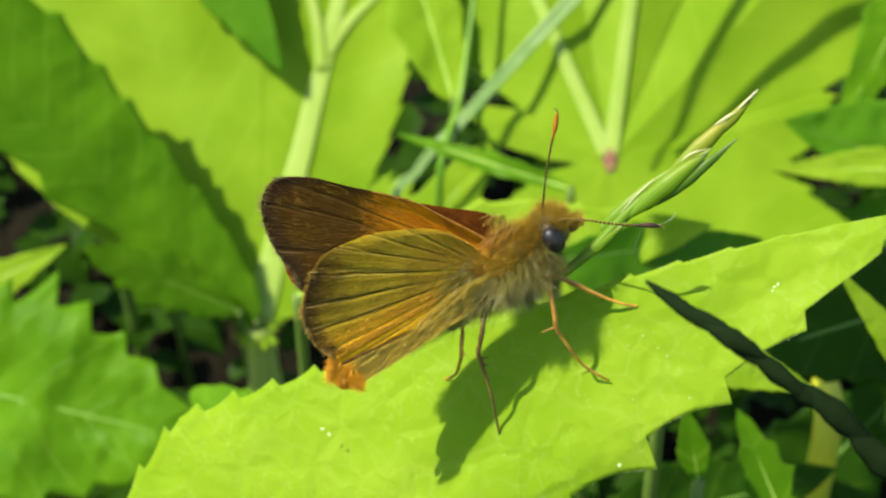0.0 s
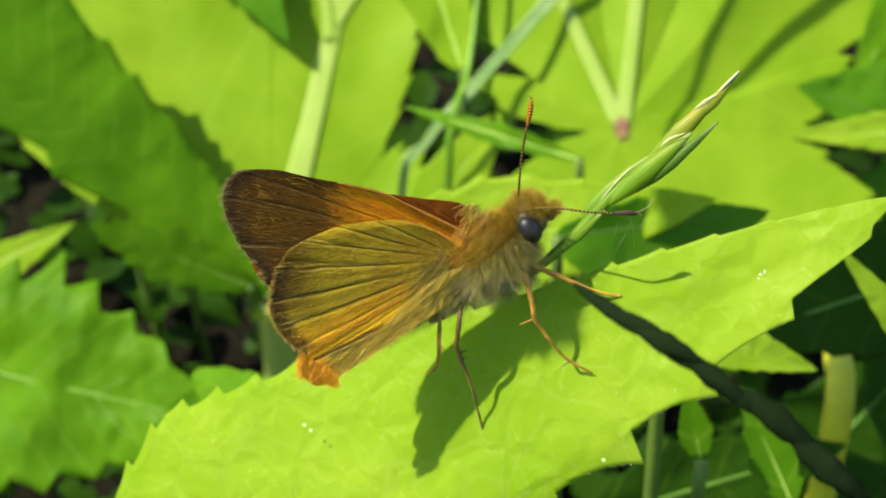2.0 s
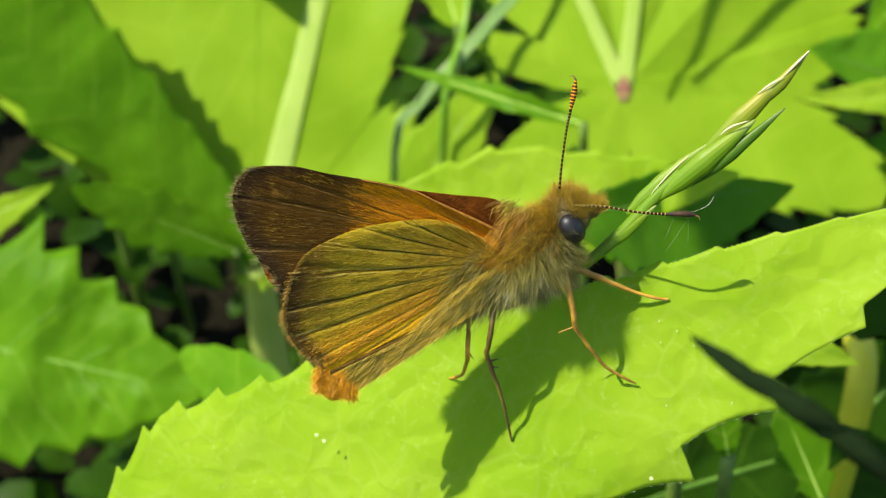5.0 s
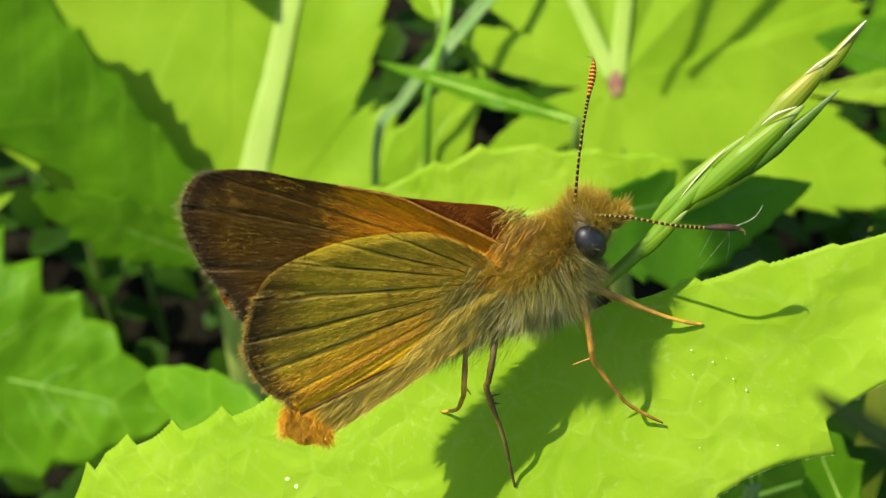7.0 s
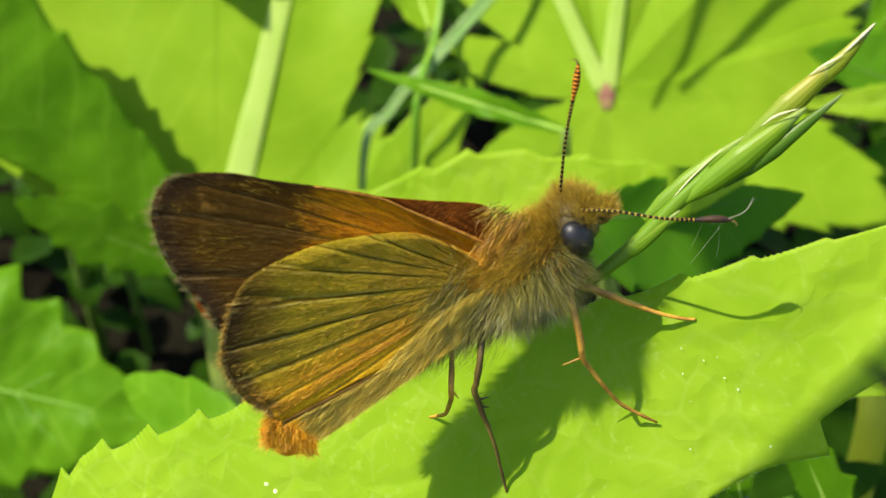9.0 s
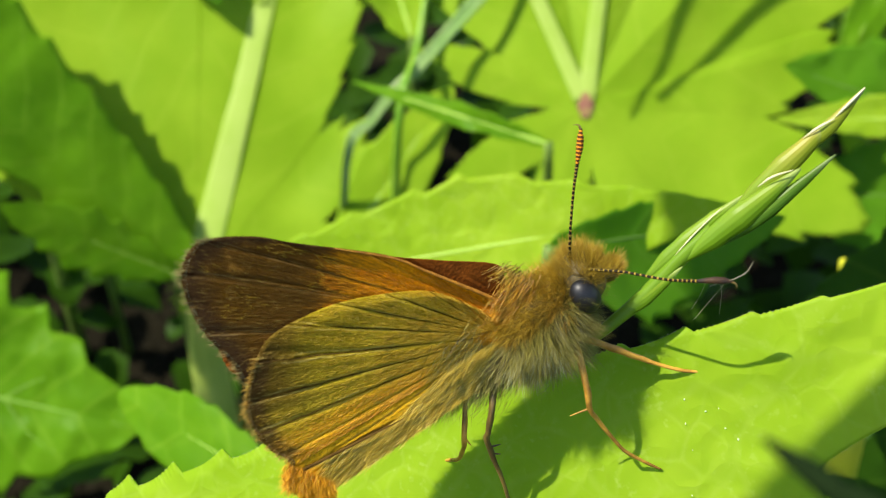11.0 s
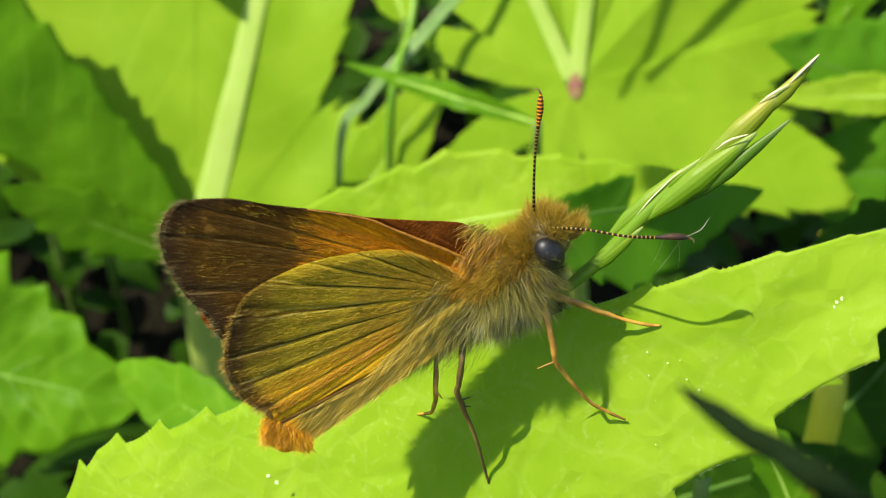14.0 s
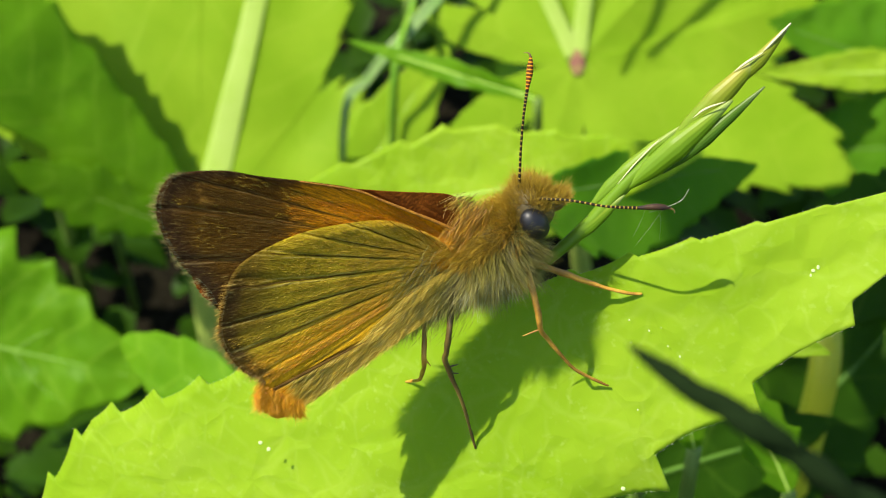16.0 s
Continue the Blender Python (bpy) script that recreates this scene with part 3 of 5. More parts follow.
# ---- butterfly ----
def wing_material(name, build, rough=0.5):
    """A scaled wing; u runs from the root to the margin, v round the margin; build gives its colour from them."""
    m = Nodes(name, rough)
    u, v = m.uv()
    flat = m.tree.nodes.new("ShaderNodeCombineXYZ")
    m.put(flat.inputs[0], m.math("MULTIPLY", u, 7.0))
    m.put(flat.inputs[1], m.math("MULTIPLY", v, 150.0))
    streak = m.noise(1.0, 5, flat.outputs[0], 0.7)
    place = m.tree.nodes.new("ShaderNodeSeparateXYZ")
    m.put(place.inputs[0], m.place())
    x = m.math("ADD", m.math("MULTIPLY", place.outputs[0], 1000), PIVOT.x)
    y = m.math("ADD", m.math("MULTIPLY", place.outputs[1], 1000), PIVOT.y)
    soft = m.math("MULTIPLY", m.math("SUBTRACT", m.noise(700, 4), 0.5), 1.6)
    col, thin, lines = build(m, u, v, x, y, streak, soft)
    grain = m.noise(9000, 3)
    col = m.mix(m.math("MULTIPLY", m.ramp(grain, 0.46, 0.7), 0.4), col, m.mix(0.75, col, (0.0, 0.0, 0.0)))
    # pale and dark dashes paint the sparkle of raised scales
    dash = m.tree.nodes.new("ShaderNodeCombineXYZ")
    m.put(dash.inputs[0], m.math("MULTIPLY", u, 26.0))
    m.put(dash.inputs[1], m.math("MULTIPLY", v, 300.0))
    dash = m.noise(1.0, 3, dash.outputs[0], 0.6)
    col = m.mix(m.math("MULTIPLY", m.ramp(dash, 0.56, 0.68), 0.35), col, m.mix(0.55, col, (0.90, 0.62, 0.13)))
    col = m.mix(m.math("MULTIPLY", m.ramp(dash, 0.43, 0.32), 0.25), col, m.mix(0.7, col, (0.0, 0.0, 0.0)))
    m.base(col)
    h = m.math("ADD", m.math("MULTIPLY", grain, 0.7), m.math("MULTIPLY", lines, -1.4))
    n = m.bump(m.math("ADD", h, m.math("ADD", m.math("MULTIPLY", streak, 1.6), m.math("MULTIPLY", dash, 0.9))), 0.7, 0.0002)
    m.thin(m.mix(0.5, col, thin), 0.3, n)
    m.bsdf.inputs["Specular IOR Level"].default_value = 0.06
    return m.mat


def vein_lines(m, v, u, count, streak, width=0.04):
    v = m.math("ADD", v, m.math("MULTIPLY", m.math("SUBTRACT", m.noise(900, 3), 0.5), 0.012))
    wave = m.math("ABSOLUTE", m.math("SUBTRACT", m.math("FRACT", m.math("MULTIPLY", v, count)), 0.5))
    dark = m.math("MULTIPLY", m.math("SUBTRACT", 1.0, m.ramp(wave, 0.0, width)), m.ramp(u, 0.2, 0.4))
    # pale line beside each vein: a painted sunlit ridge
    lit_crest = m.math("MULTIPLY", m.math("SUBTRACT", m.ramp(wave, width * 0.8, width * 1.4), m.ramp(wave, width * 1.4, width * 2.6)), m.ramp(streak, 0.42, 0.6))
    return m.math("MULTIPLY", dark, m.ramp(streak, 0.66, 0.4)), lit_crest


def fore_colour(m, u, v, x, y, streak, soft):
    lines, lit_crest = vein_lines(m, v, u, 9, streak)
    reach = m.math("ADD", x, m.math("ADD", soft, m.math("MULTIPLY", m.math("SUBTRACT", streak, 0.5), 7.0)))
    col = m.mix(m.ramp(reach, -5.2, -1.8), (0.115, 0.054, 0.006), (0.82, 0.30, 0.005))
    low = m.math("SUBTRACT", y, m.math("MULTIPLY", x, -0.16))
    field = m.math("MULTIPLY", m.ramp(m.math("ADD", x, soft), -4.8, -3.2), m.math("SUBTRACT", 1.0, m.ramp(low, 1.5, 2.1)))
    col = m.mix(m.math("MULTIPLY", field, m.ramp(streak, 0.44, 0.56)), col, (1.0, 0.43, 0.004))
    col = m.mix(m.math("MULTIPLY", m.ramp(streak, 0.58, 0.72), 0.35), col, (0.05, 0.024, 0.006))
    tip = m.math("MULTIPLY", m.math("SUBTRACT", 1.0, m.ramp(x, -8.6, -5.5)), m.ramp(y, 1.2, 2.0))
    col = m.mix(m.math("MULTIPLY", tip, m.ramp(m.noise(1300, 3), 0.5, 0.64)), col, (0.40, 0.20, 0.03))
    col = m.mix(m.math("MULTIPLY", m.ramp(m.math("ADD", u, m.math("MULTIPLY", soft, 0.04)), 0.88, 0.98), 0.8), col, (0.045, 0.026, 0.012))
    col = m.mix(m.math("MULTIPLY", lines, 0.8), col, (0.05, 0.026, 0.006))
    return m.mix(m.math("MULTIPLY", lit_crest, 0.35), col, (0.55, 0.36, 0.12)), (0.5, 0.17, 0.01), lines


def hind_colour(m, u, v, x, y, streak, soft):
    lines, lit_crest = vein_lines(m, v, u, 16, streak, 0.06)
    fold = m.math("ADD", m.math("MULTIPLY", m.math("ADD", x, 5.56), -0.454), m.math("MULTIPLY", m.math("ADD", y, 6.73), 0.891))
    fold = m.math("ADD", fold, m.math("MULTIPLY", soft, 0.08))
    col = m.mix(m.ramp(m.noise(450, 4), 0.35, 0.65), (0.37, 0.275, 0.012), (0.48, 0.36, 0.019))
    # dusky outer margin, with the shade on the left half painted in too
    dusk_shade = m.math("MULTIPLY", m.math("SUBTRACT", 1.0, m.ramp(m.math("ADD", x, soft), -6.4, -4.3)), m.ramp(m.math("ADD", y, soft), -5.2, -3.4))
    col = m.mix(m.math("MULTIPLY", dusk_shade, 0.9), col, (0.105, 0.062, 0.007))
    band = m.math("MULTIPLY", m.ramp(fold, -0.05, 0.1), m.math("SUBTRACT", 1.0, m.ramp(fold, 0.9, 2.2)))
    band = m.math("MULTIPLY", band, m.math("SUBTRACT", 1.0, m.ramp(x, -2.5, 1.0)))
    col = m.mix(m.math("MULTIPLY", band, m.ramp(streak, 0.2, 0.45)), col, (0.90, 0.50, 0.012))
    root = m.ramp(m.math("ADD", x, soft), 0.2, 2.0)
    col = m.mix(m.math("MULTIPLY", root, 0.85), col, (0.60, 0.22, 0.008))
    col = m.mix(m.math("MULTIPLY", m.ramp(streak, 0.52, 0.72), 0.4), col, (0.13, 0.085, 0.010))
    tail = m.math("SUBTRACT", 1.0, m.ramp(y, -6.9, -6.4))
    col = m.mix(tail, col, (0.72, 0.33, 0.010))
    upper = m.math("MULTIPLY", m.ramp(m.math("ADD", u, m.math("MULTIPLY", soft, 0.05)), 0.80, 0.97), m.math("SUBTRACT", 1.0, m.ramp(v, 0.14, 0.24)))
    col = m.mix(m.math("MULTIPLY", upper, 0.6), col, (0.55, 0.25, 0.008))
    crease = m.math("SUBTRACT", m.ramp(fold, -0.16, -0.06), m.ramp(fold, 0.02, 0.1))
    crease = m.math("MULTIPLY", crease, m.math("SUBTRACT", 1.0, m.ramp(x, -2.6, -1.0)))
    edge = m.math("MULTIPLY", m.ramp(u, 0.90, 0.955), m.math("MULTIPLY", m.ramp(v, 0.36, 0.42), m.math("SUBTRACT", 1.0, m.ramp(v, 0.60, 0.64))))
    lines = m.math("MULTIPLY", m.math("MULTIPLY", lines, m.ramp(fold, 0.0, 0.2)), m.math("SUBTRACT", 1.0, m.math("MULTIPLY", band, 0.55)))
    col = m.mix(m.math("MULTIPLY", lines, 0.95), col, (0.06, 0.036, 0.006))
    col = m.mix(m.math("MULTIPLY", m.math("MAXIMUM", edge, crease), 0.9), col, (0.055, 0.030, 0.008))
    return m.mix(m.math("MULTIPLY", lit_crest, 0.55), col, (0.74, 0.56, 0.14)), (0.60, 0.32, 0.012), m.math("MAXIMUM", lines, crease)


PIVOT = Vector((6.5, -4.5, 0.0))
EYE_AT = Vector((5.58, 0.68, 2.5))


FORE = wing_material("forewing_scales", fore_colour)
HIND = wing_material("hindwing_scales", hind_colour)
# darker forewing colour that puts the far wing in shade
FORE_SHADED = plain_material("forewing_shaded", (0.15, 0.042, 0.005), (0.09, 0.026, 0.004), 1500, 0.7, 0.4)
COSTA = plain_material("costa_scales", (0.40, 0.17, 0.010), (0.24, 0.09, 0.006), 2500, 0.6, 0.5)
WING_VEIN = plain_material("wing_vein", (0.05, 0.028, 0.006), (0.08, 0.045, 0.01), 2000, 0.9)
FRINGE = hair_material("wing_fringe", (0.10, 0.06, 0.015), (0.28, 0.22, 0.06), (0.50, 0.44, 0.16))
FRINGE_ORANGE = hair_material("tail_fringe", (0.50, 0.21, 0.003), (0.80, 0.40, 0.005), (0.92, 0.56, 0.015))
FRINGE_BROWN = hair_material("hind_fringe", (0.20, 0.10, 0.010), (0.46, 0.27, 0.03), (0.60, 0.42, 0.08))
WING_HAIR = hair_material("wing_hair_gold", (0.26, 0.17, 0.010), (0.60, 0.38, 0.016), (0.90, 0.62, 0.08))
WING_HAIR_ORANGE = hair_material("wing_hair_orange", (0.42, 0.19, 0.004), (0.76, 0.38, 0.010), (0.92, 0.58, 0.05))
WING_HAIR_RED = hair_material("wing_hair_red", (0.50, 0.17, 0.004), (0.90, 0.36, 0.006), (0.96, 0.52, 0.02))
FUR_TOP = hair_material("fur_tawny", (0.08, 0.045, 0.003), (0.37, 0.23, 0.010), (0.68, 0.50, 0.06))
FUR_LOW = hair_material("fur_olive", (0.040, 0.036, 0.005), (0.20, 0.18, 0.022), (0.48, 0.43, 0.09))
FUR_GREY = hair_material("fur_grey", (0.10, 0.11, 0.07), (0.34, 0.38, 0.22), (0.56, 0.60, 0.38))
FUR_DARK = hair_material("fur_dark", (0.012, 0.010, 0.004), (0.05, 0.040, 0.010), (0.10, 0.075, 0.015))
FUR_MARGIN = hair_material("fur_margin", (0.18, 0.12, 0.006), (0.54, 0.39, 0.025), (0.90, 0.70, 0.12))
FUR_RED = hair_material("fur_rust", (0.22, 0.09, 0.003), (0.50, 0.25, 0.006), (0.60, 0.40, 0.03))
CUTICLE = plain_material("cuticle", (0.05, 0.036, 0.010), (0.08, 0.06, 0.016), 900, 0.5)
LEG = plain_material("leg_tan", (0.50, 0.26, 0.03), (0.16, 0.08, 0.010), 900, 0.5)
LEG_DARK = plain_material("leg_dark", (0.05, 0.034, 0.010), (0.15, 0.10, 0.022), 700, 0.45)


def eye_material():
    m = Nodes("compound_eye", 0.48)
    m.base(m.mix(m.ramp(m.cells(9000), 0.0, 0.1), (0.010, 0.010, 0.010), (0.003, 0.003, 0.0035)))
    m.bump(m.cells(9000), 0.15, 0.00003)
    m.bsdf.inputs["Specular IOR Level"].default_value = 0.4
    return m.mat


def banded(name, a, b, count):
    m = Nodes(name, 0.7)
    u, v = m.uv()
    band = m.ramp(m.math("ABSOLUTE", m.math("SUBTRACT", m.math("FRACT", m.math("MULTIPLY", u, count)), 0.5)), 0.09, 0.17)
    m.base(m.mix(band, a, b))
    m.bsdf.inputs["Specular IOR Level"].default_value = 0.08
    return m.mat


EYE = eye_material()
BANDED = banded("antenna_bands", (0.26, 0.18, 0.025), (0.010, 0.007, 0.004), 22)
CLUB_ORANGE = banded("club_orange", (0.66, 0.24, 0.015), (0.06, 0.022, 0.005), 9)
CLUB_BROWN = plain_material("club_brown", (0.012, 0.006, 0.003), (0.05, 0.022, 0.005), 1500, 0.6)


def wing_z(x, y):
    return 3 - 0.37 * (x - 2.9) + 0.46 * (y + 0.7)


def wing(name, rim, material, top, label, root, offset=0.0, camber=0.5, veins=(), n=480, rings=40, tuck_in=0.0, vein_count=9, pleat=0.05):
    """A thin wing from its root to the rim (x, y in the view frame); it lies on the plane of the closed wings."""
    edge = spline(rim, n)
    verts, uvs = [], []

    def at(u, v):
        i = min(int(v * n), n - 1)
        e = edge[i] + (edge[i + 1] - edge[i]) * (v * n - i)
        x, y = root[0] + (e[0] - root[0]) * u, root[1] + (e[1] - root[1]) * u
        tuck = max(0.0, (u - 0.88) / 0.12) * max(0.0, min(1.0, (0.40 - v) / 0.08)) * tuck_in
        z = wing_z(x, y) + offset - tuck + camber * math.sin(math.pi * min(u, 1)) 
        d = abs((v * vein_count + 0.25 * noise.noise(Vector((v * 9, u * 2.5, vein_count)))) % 1.0 - 0.5)
        z += pleat * min(1.0, u * 1.6) * (1 - 0.6 * min(1.0, max(0.0, (v - 0.48) / 0.08)) * (vein_count > 9)) * ((1 - 4 * (d - 0.2) ** 2) * 0.8 - math.exp(-(d / 0.11) ** 2))
        z += 0.03 * noise.noise(Vector((x * 1.1, y * 1.1, offset * 9)))
        return Vector((x, y, z)) - PIVOT

    for i in range(n + 1):
        for k in range(rings + 1):
            u = max(k / rings, 0.01)
            ripple = 1 + 0.008 * noise.noise(Vector((i * 0.6, 0, 4)))
            verts.append(at(u * ripple, i / n))
            uvs.append((k / rings, i / n))
    v, f, u = sheet(verts, uvs, n + 1, rings + 1, 0.025)
    w = part(name, v, f, material, top, label, uvs=u)
    for q in veins:
        pts = [at(u, q) + Vector((0, 0, 0.005)) for u in (0.3, 0.5, 0.7, 0.93)]
        part("vein", *tube(pts, [0.002, 0.012, 0.014, 0.010], 16, 6, 0.5)[:2], WING_VEIN, w)
    return w, at


def ball(centre, radii, axes, rings=20, sides=28):
    """An ellipsoid with its own three axes."""
    verts, faces, uvs = [], [], []
    for i in range(rings + 1):
        a = math.pi * i / rings
        for k in range(sides):
            b = 2 * math.pi * k / sides
            p = Vector((math.cos(a) * radii[0], math.sin(a) * math.cos(b) * radii[1], math.sin(a) * math.sin(b) * radii[2]))
            verts.append(Vector(centre) + axes @ p)
            uvs.append((i / rings, k / sides))
    for i in range(rings):
        for k in range(sides):
            faces.append((i * sides + k, i * sides + (k + 1) % sides, (i + 1) * sides + (k + 1) % sides, (i + 1) * sides + k))
    return verts, faces, uvs


def butterfly():
    top = thing("butterfly", in_view_frame(*PIVOT), "orange-brown skipper butterfly with closed wings resting on a leaf", "butterfly")
    rng = random.Random(4)
    # axes of the body: towards the head, towards the back, towards the near side
    ahead = Vector((0.80, 0.58, 0.10)).normalized()
    near = (Vector((0.25, -0.45, 0.855)) - ahead * ahead.dot(Vector((0.25, -0.45, 0.855)))).normalized()
    back = near.cross(ahead)
    axes = Matrix((ahead, back, near)).transposed()

    fore_rim = [(3.2, -0.35), (1.0, 0.68), (-0.5, 1.35), (-1.8, 1.95), (-3.2, 2.24), (-5.5, 2.58), (-7.0, 2.86), (-8.7, 2.75), (-9.4, 2.1), (-9.6, 1.0), (-9.1, -0.6), (-8.0, -2.1), (-7.2, -3.1), (-3.3, -3.1), (1.0, -2.2)]
    hind_rim = [(2.4, -0.9), (1.4, -0.2), (0.1, 0.4), (-1.1, 0.58), (-3.2, 0.35), (-4.9, -0.15), (-6.7, -1.2), (-7.45, -3.0), (-7.55, -4.4), (-6.85, -5.7), (-6.0, -6.4), (-6.4, -7.0), (-6.0, -7.7), (-5.4, -8.1), (-4.4, -7.6), (-1.2, -5.5), (2.1, -3.2)]
    fore, at_fore = wing("forewing", fore_rim, FORE, top, "dark brown forewing with an orange base", (2.9, -0.9), -0.1, -0.2, veins=[0.5, 0.611, 0.722, 0.833])
    hind, at_hind = wing("hindwing", hind_rim, HIND, top, "mustard-yellow hindwing with dark veins", (2.5, -1.4), 0.14, -0.12, veins=[0.219, 0.281, 0.344, 0.406, 0.469, 0.531], vein_count=16, tuck_in=0.2, pleat=0.068)
    far_rim = [(2.6, 0.9), (2.2, 1.55), (0.1, 1.75), (-1.6, 1.92), (-4.7, 2.3), (-6.9, 2.5), (-8.5, 2.3), (-9.0, 1.0), (-8.6, -1.4), (-7.5, -2.8), (-3.3, -2.8), (1.0, -1.6)]
    wing("forewing", far_rim, FORE_SHADED, top, "far forewing, coloured dark red-brown for the shade", (2.6, -0.2), -0.5, 0.0, veins=[0.5, 0.6])
    wing("hindwing", [(q[0], q[1]) for q in hind_rim], HIND, top, "far hindwing", (2.5, -1.4), -0.32, -0.2, vein_count=16)
    # leading edge
    pts = [Vector((x, y, wing_z(x, y) - 0.02)) - PIVOT for x, y in ((3.3, -0.5), (1.9, 0.25), (0.4, 0.93), (-0.7, 1.42), (-1.8, 1.90), (-4.0, 2.33))]
    part("leading_edge", *tube(pts, [0.05, 0.075, 0.06, 0.04, 0.02], 30, 10, 0.6)[:2], COSTA, fore, "orange leading edge")
    # the dark fold of the hindwing
    pts = [Vector((x, y, wing_z(x, y) + z)) - PIVOT for x, y, z in ((-5.6, -6.7, 0.28), (-4.3, -6.08, 0.3), (-2.9, -5.4, 0.32), (-1.5, -4.72, 0.3))]
    part("fold", *tube(pts, [0.05, 0.065, 0.045, 0.01], 24, 8, 0.4)[:2], WING_VEIN, hind, "dark fold along the hindwing")
    # fringes
    roots = []
    for i in range(900):
        v = rng.uniform(0.48, 0.86)
        p, q = at_fore(0.985, v), at_fore(1.03, v)
        roots.append((p, (q - p).normalized() * rng.uniform(0.25, 0.55), Vector((rng.gauss(0, .07), rng.gauss(0, .07), rng.gauss(0, .07)))))
    hairs("fringe", roots, FRINGE, fore)
    roots, tail = [], []
    for i in range(900):
        v = rng.uniform(0.40, 0.66)
        p, q = at_hind(0.985, v), at_hind(1.03, v)
        roots.append((p, (q - p).normalized() * rng.uniform(0.2, 0.45), Vector((rng.gauss(0, .07), rng.gauss(0, .07), rng.gauss(0, .07)))))
    for i in range(6000):
        q = rng.random()
        r = rng.random()
        p = Vector((-6.15 + 1.75 * q - 0.12 * r, -6.4 - 0.95 * q - 1.1 * r * (1 - 0.4 * q), 0.0)) + Vector((rng.gauss(0, .06), rng.gauss(0, .06), 0))
        p = Vector((p.x, p.y, wing_z(p.x, p.y) + 0.25 - 0.2 * r + rng.uniform(0, 0.12))) - PIVOT
        tail.append((p, Vector((-0.75 + 1.2 * q, -0.8, 0.1)) * rng.uniform(0.05, 0.42), Vector((rng.gauss(0, .10), rng.gauss(0, .10), rng.gauss(0.03, .06)))))
    hairs("fringe", roots, FRINGE_BROWN, hind)
    hairs("tail_fringe", tail, FRINGE_ORANGE, hind, "bright orange tail fringe", 0.009)

    # fine hairs lying along the wings
    def down(at, count, us, vs, keep, length, lift, name, material, parent, folds):
        roots = []
        while len(roots) < count:
            u, v = rng.uniform(*us), rng.uniform(*vs)
            p = at(u, v)
            if not keep(p.x + PIVOT.x, p.y + PIVOT.y) or rng.random() > 8 * abs((v * folds) % 1.0 - 0.5) - 0.6:
                continue
            way = (at(u + 0.05, v) - p).normalized() + Vector((rng.gauss(0, .06), rng.gauss(0, .06), rng.uniform(*lift)))
            roots.append((p + Vector((0, 0, 0.01)), way * rng.uniform(*length), Vector((rng.gauss(0, .03), rng.gauss(0, .03), 0))))
        hairs(name, roots, material, parent, width=0.0055, clump=0.12)

    def band(x, y):
        return -0.454 * (x + 5.56) + 0.891 * (y + 6.73) < 1.5 + 0.3 * rng.gauss(0, 1) and x < -0.5

    down(at_hind, 8000, (0.12, 0.96), (0.04, 0.60), lambda x, y: not band(x, y) and (x > -4.7 + 0.7 * rng.gauss(0, 1) or y < -4.2), (0.10, 0.28), (0.04, 0.25), "wing_down", WING_HAIR, hind, 16)
    down(at_hind, 2500, (0.3, 0.96), (0.50, 0.66), band, (0.10, 0.28), (0.04, 0.2), "band_down", WING_HAIR_ORANGE, hind, 16)
    down(at_hind, 3000, (0.1, 0.5), (0.10, 0.66), lambda x, y: y < 0.1 and not band(x, y), (0.2, 0.5), (0.06, 0.25), "basal_hairs", WING_HAIR, hind, 16)
    down(at_fore, 3600, (0.12, 0.68), (0.12, 0.72), lambda x, y: x > -4.4, (0.2, 0.45), (0.02, 0.12), "wing_down", WING_HAIR_RED, fore, 9)
    down(at_fore, 350, (0.6, 0.95), (0.36, 0.7), lambda x, y: noise.noise(Vector((x * 0.6, y * 1.6, 2))) > 0.12, (0.12, 0.3), (0.02, 0.14), "tip_scales", WING_HAIR, fore, 9)

    # body
    thorax_c = Vector((3.9, -0.9, 2.1)) - PIVOT
    head_c = Vector((5.75, 0.95, 2.4)) - PIVOT
    thorax = part("thorax", *ball(thorax_c, (2.0, 1.75, 1.35), axes)[:2], CUTICLE, top)
    head = part("head", *ball(head_c, (0.95, 1.1, 1.15), axes)[:2], CUTICLE, top)
    belly = [Vector(q) - PIVOT for q in ((3.0, -2.0, 1.9), (0.6, -3.3, 1.6), (-1.8, -4.7, 1.3), (-3.6, -5.8, 1.2))]
    abdomen = part("abdomen", *tube(belly, [1.0, 0.85, 0.6, 0.3], 30, 18)[:2], CUTICLE, top)
    # fur
    def coat(centre, radii, count, test, length, lean, name, material, parent, clump=0.55):
        roots = []
        while len(roots) < count:
            d = Vector((rng.gauss(0, 1), rng.gauss(0, 1), rng.gauss(0, 1))).normalized()
            if d.dot(Vector((0, 0, 1))) < -0.95 or not test(d):
                continue
            local = Vector((d.x * radii[0], d.y * radii[1], d.z * radii[2]))
            p = centre + axes @ local
            off = p - (EYE_AT - PIVOT)
            if d.z > 0.15 and (off.dot(ahead) / 0.58) ** 2 + (off.dot(back) / 0.80) ** 2 < 1:
                continue
            out = (axes @ d * 0.75 + lean).normalized() * rng.uniform(*length)
            roots.append((p, out, Vector((rng.gauss(0, .2), rng.gauss(0, .2), rng.gauss(0, .2)))))
        hairs(name, roots, material, parent, width=0.0068, clump=clump, tuft=1.7)

    coat(thorax_c, (2.0, 1.65, 1.35), 16000, lambda d: d.y > 0.3, (0.2, 0.65), ahead * -0.55 + back * 0.25, "fur_back", FUR_TOP, thorax)
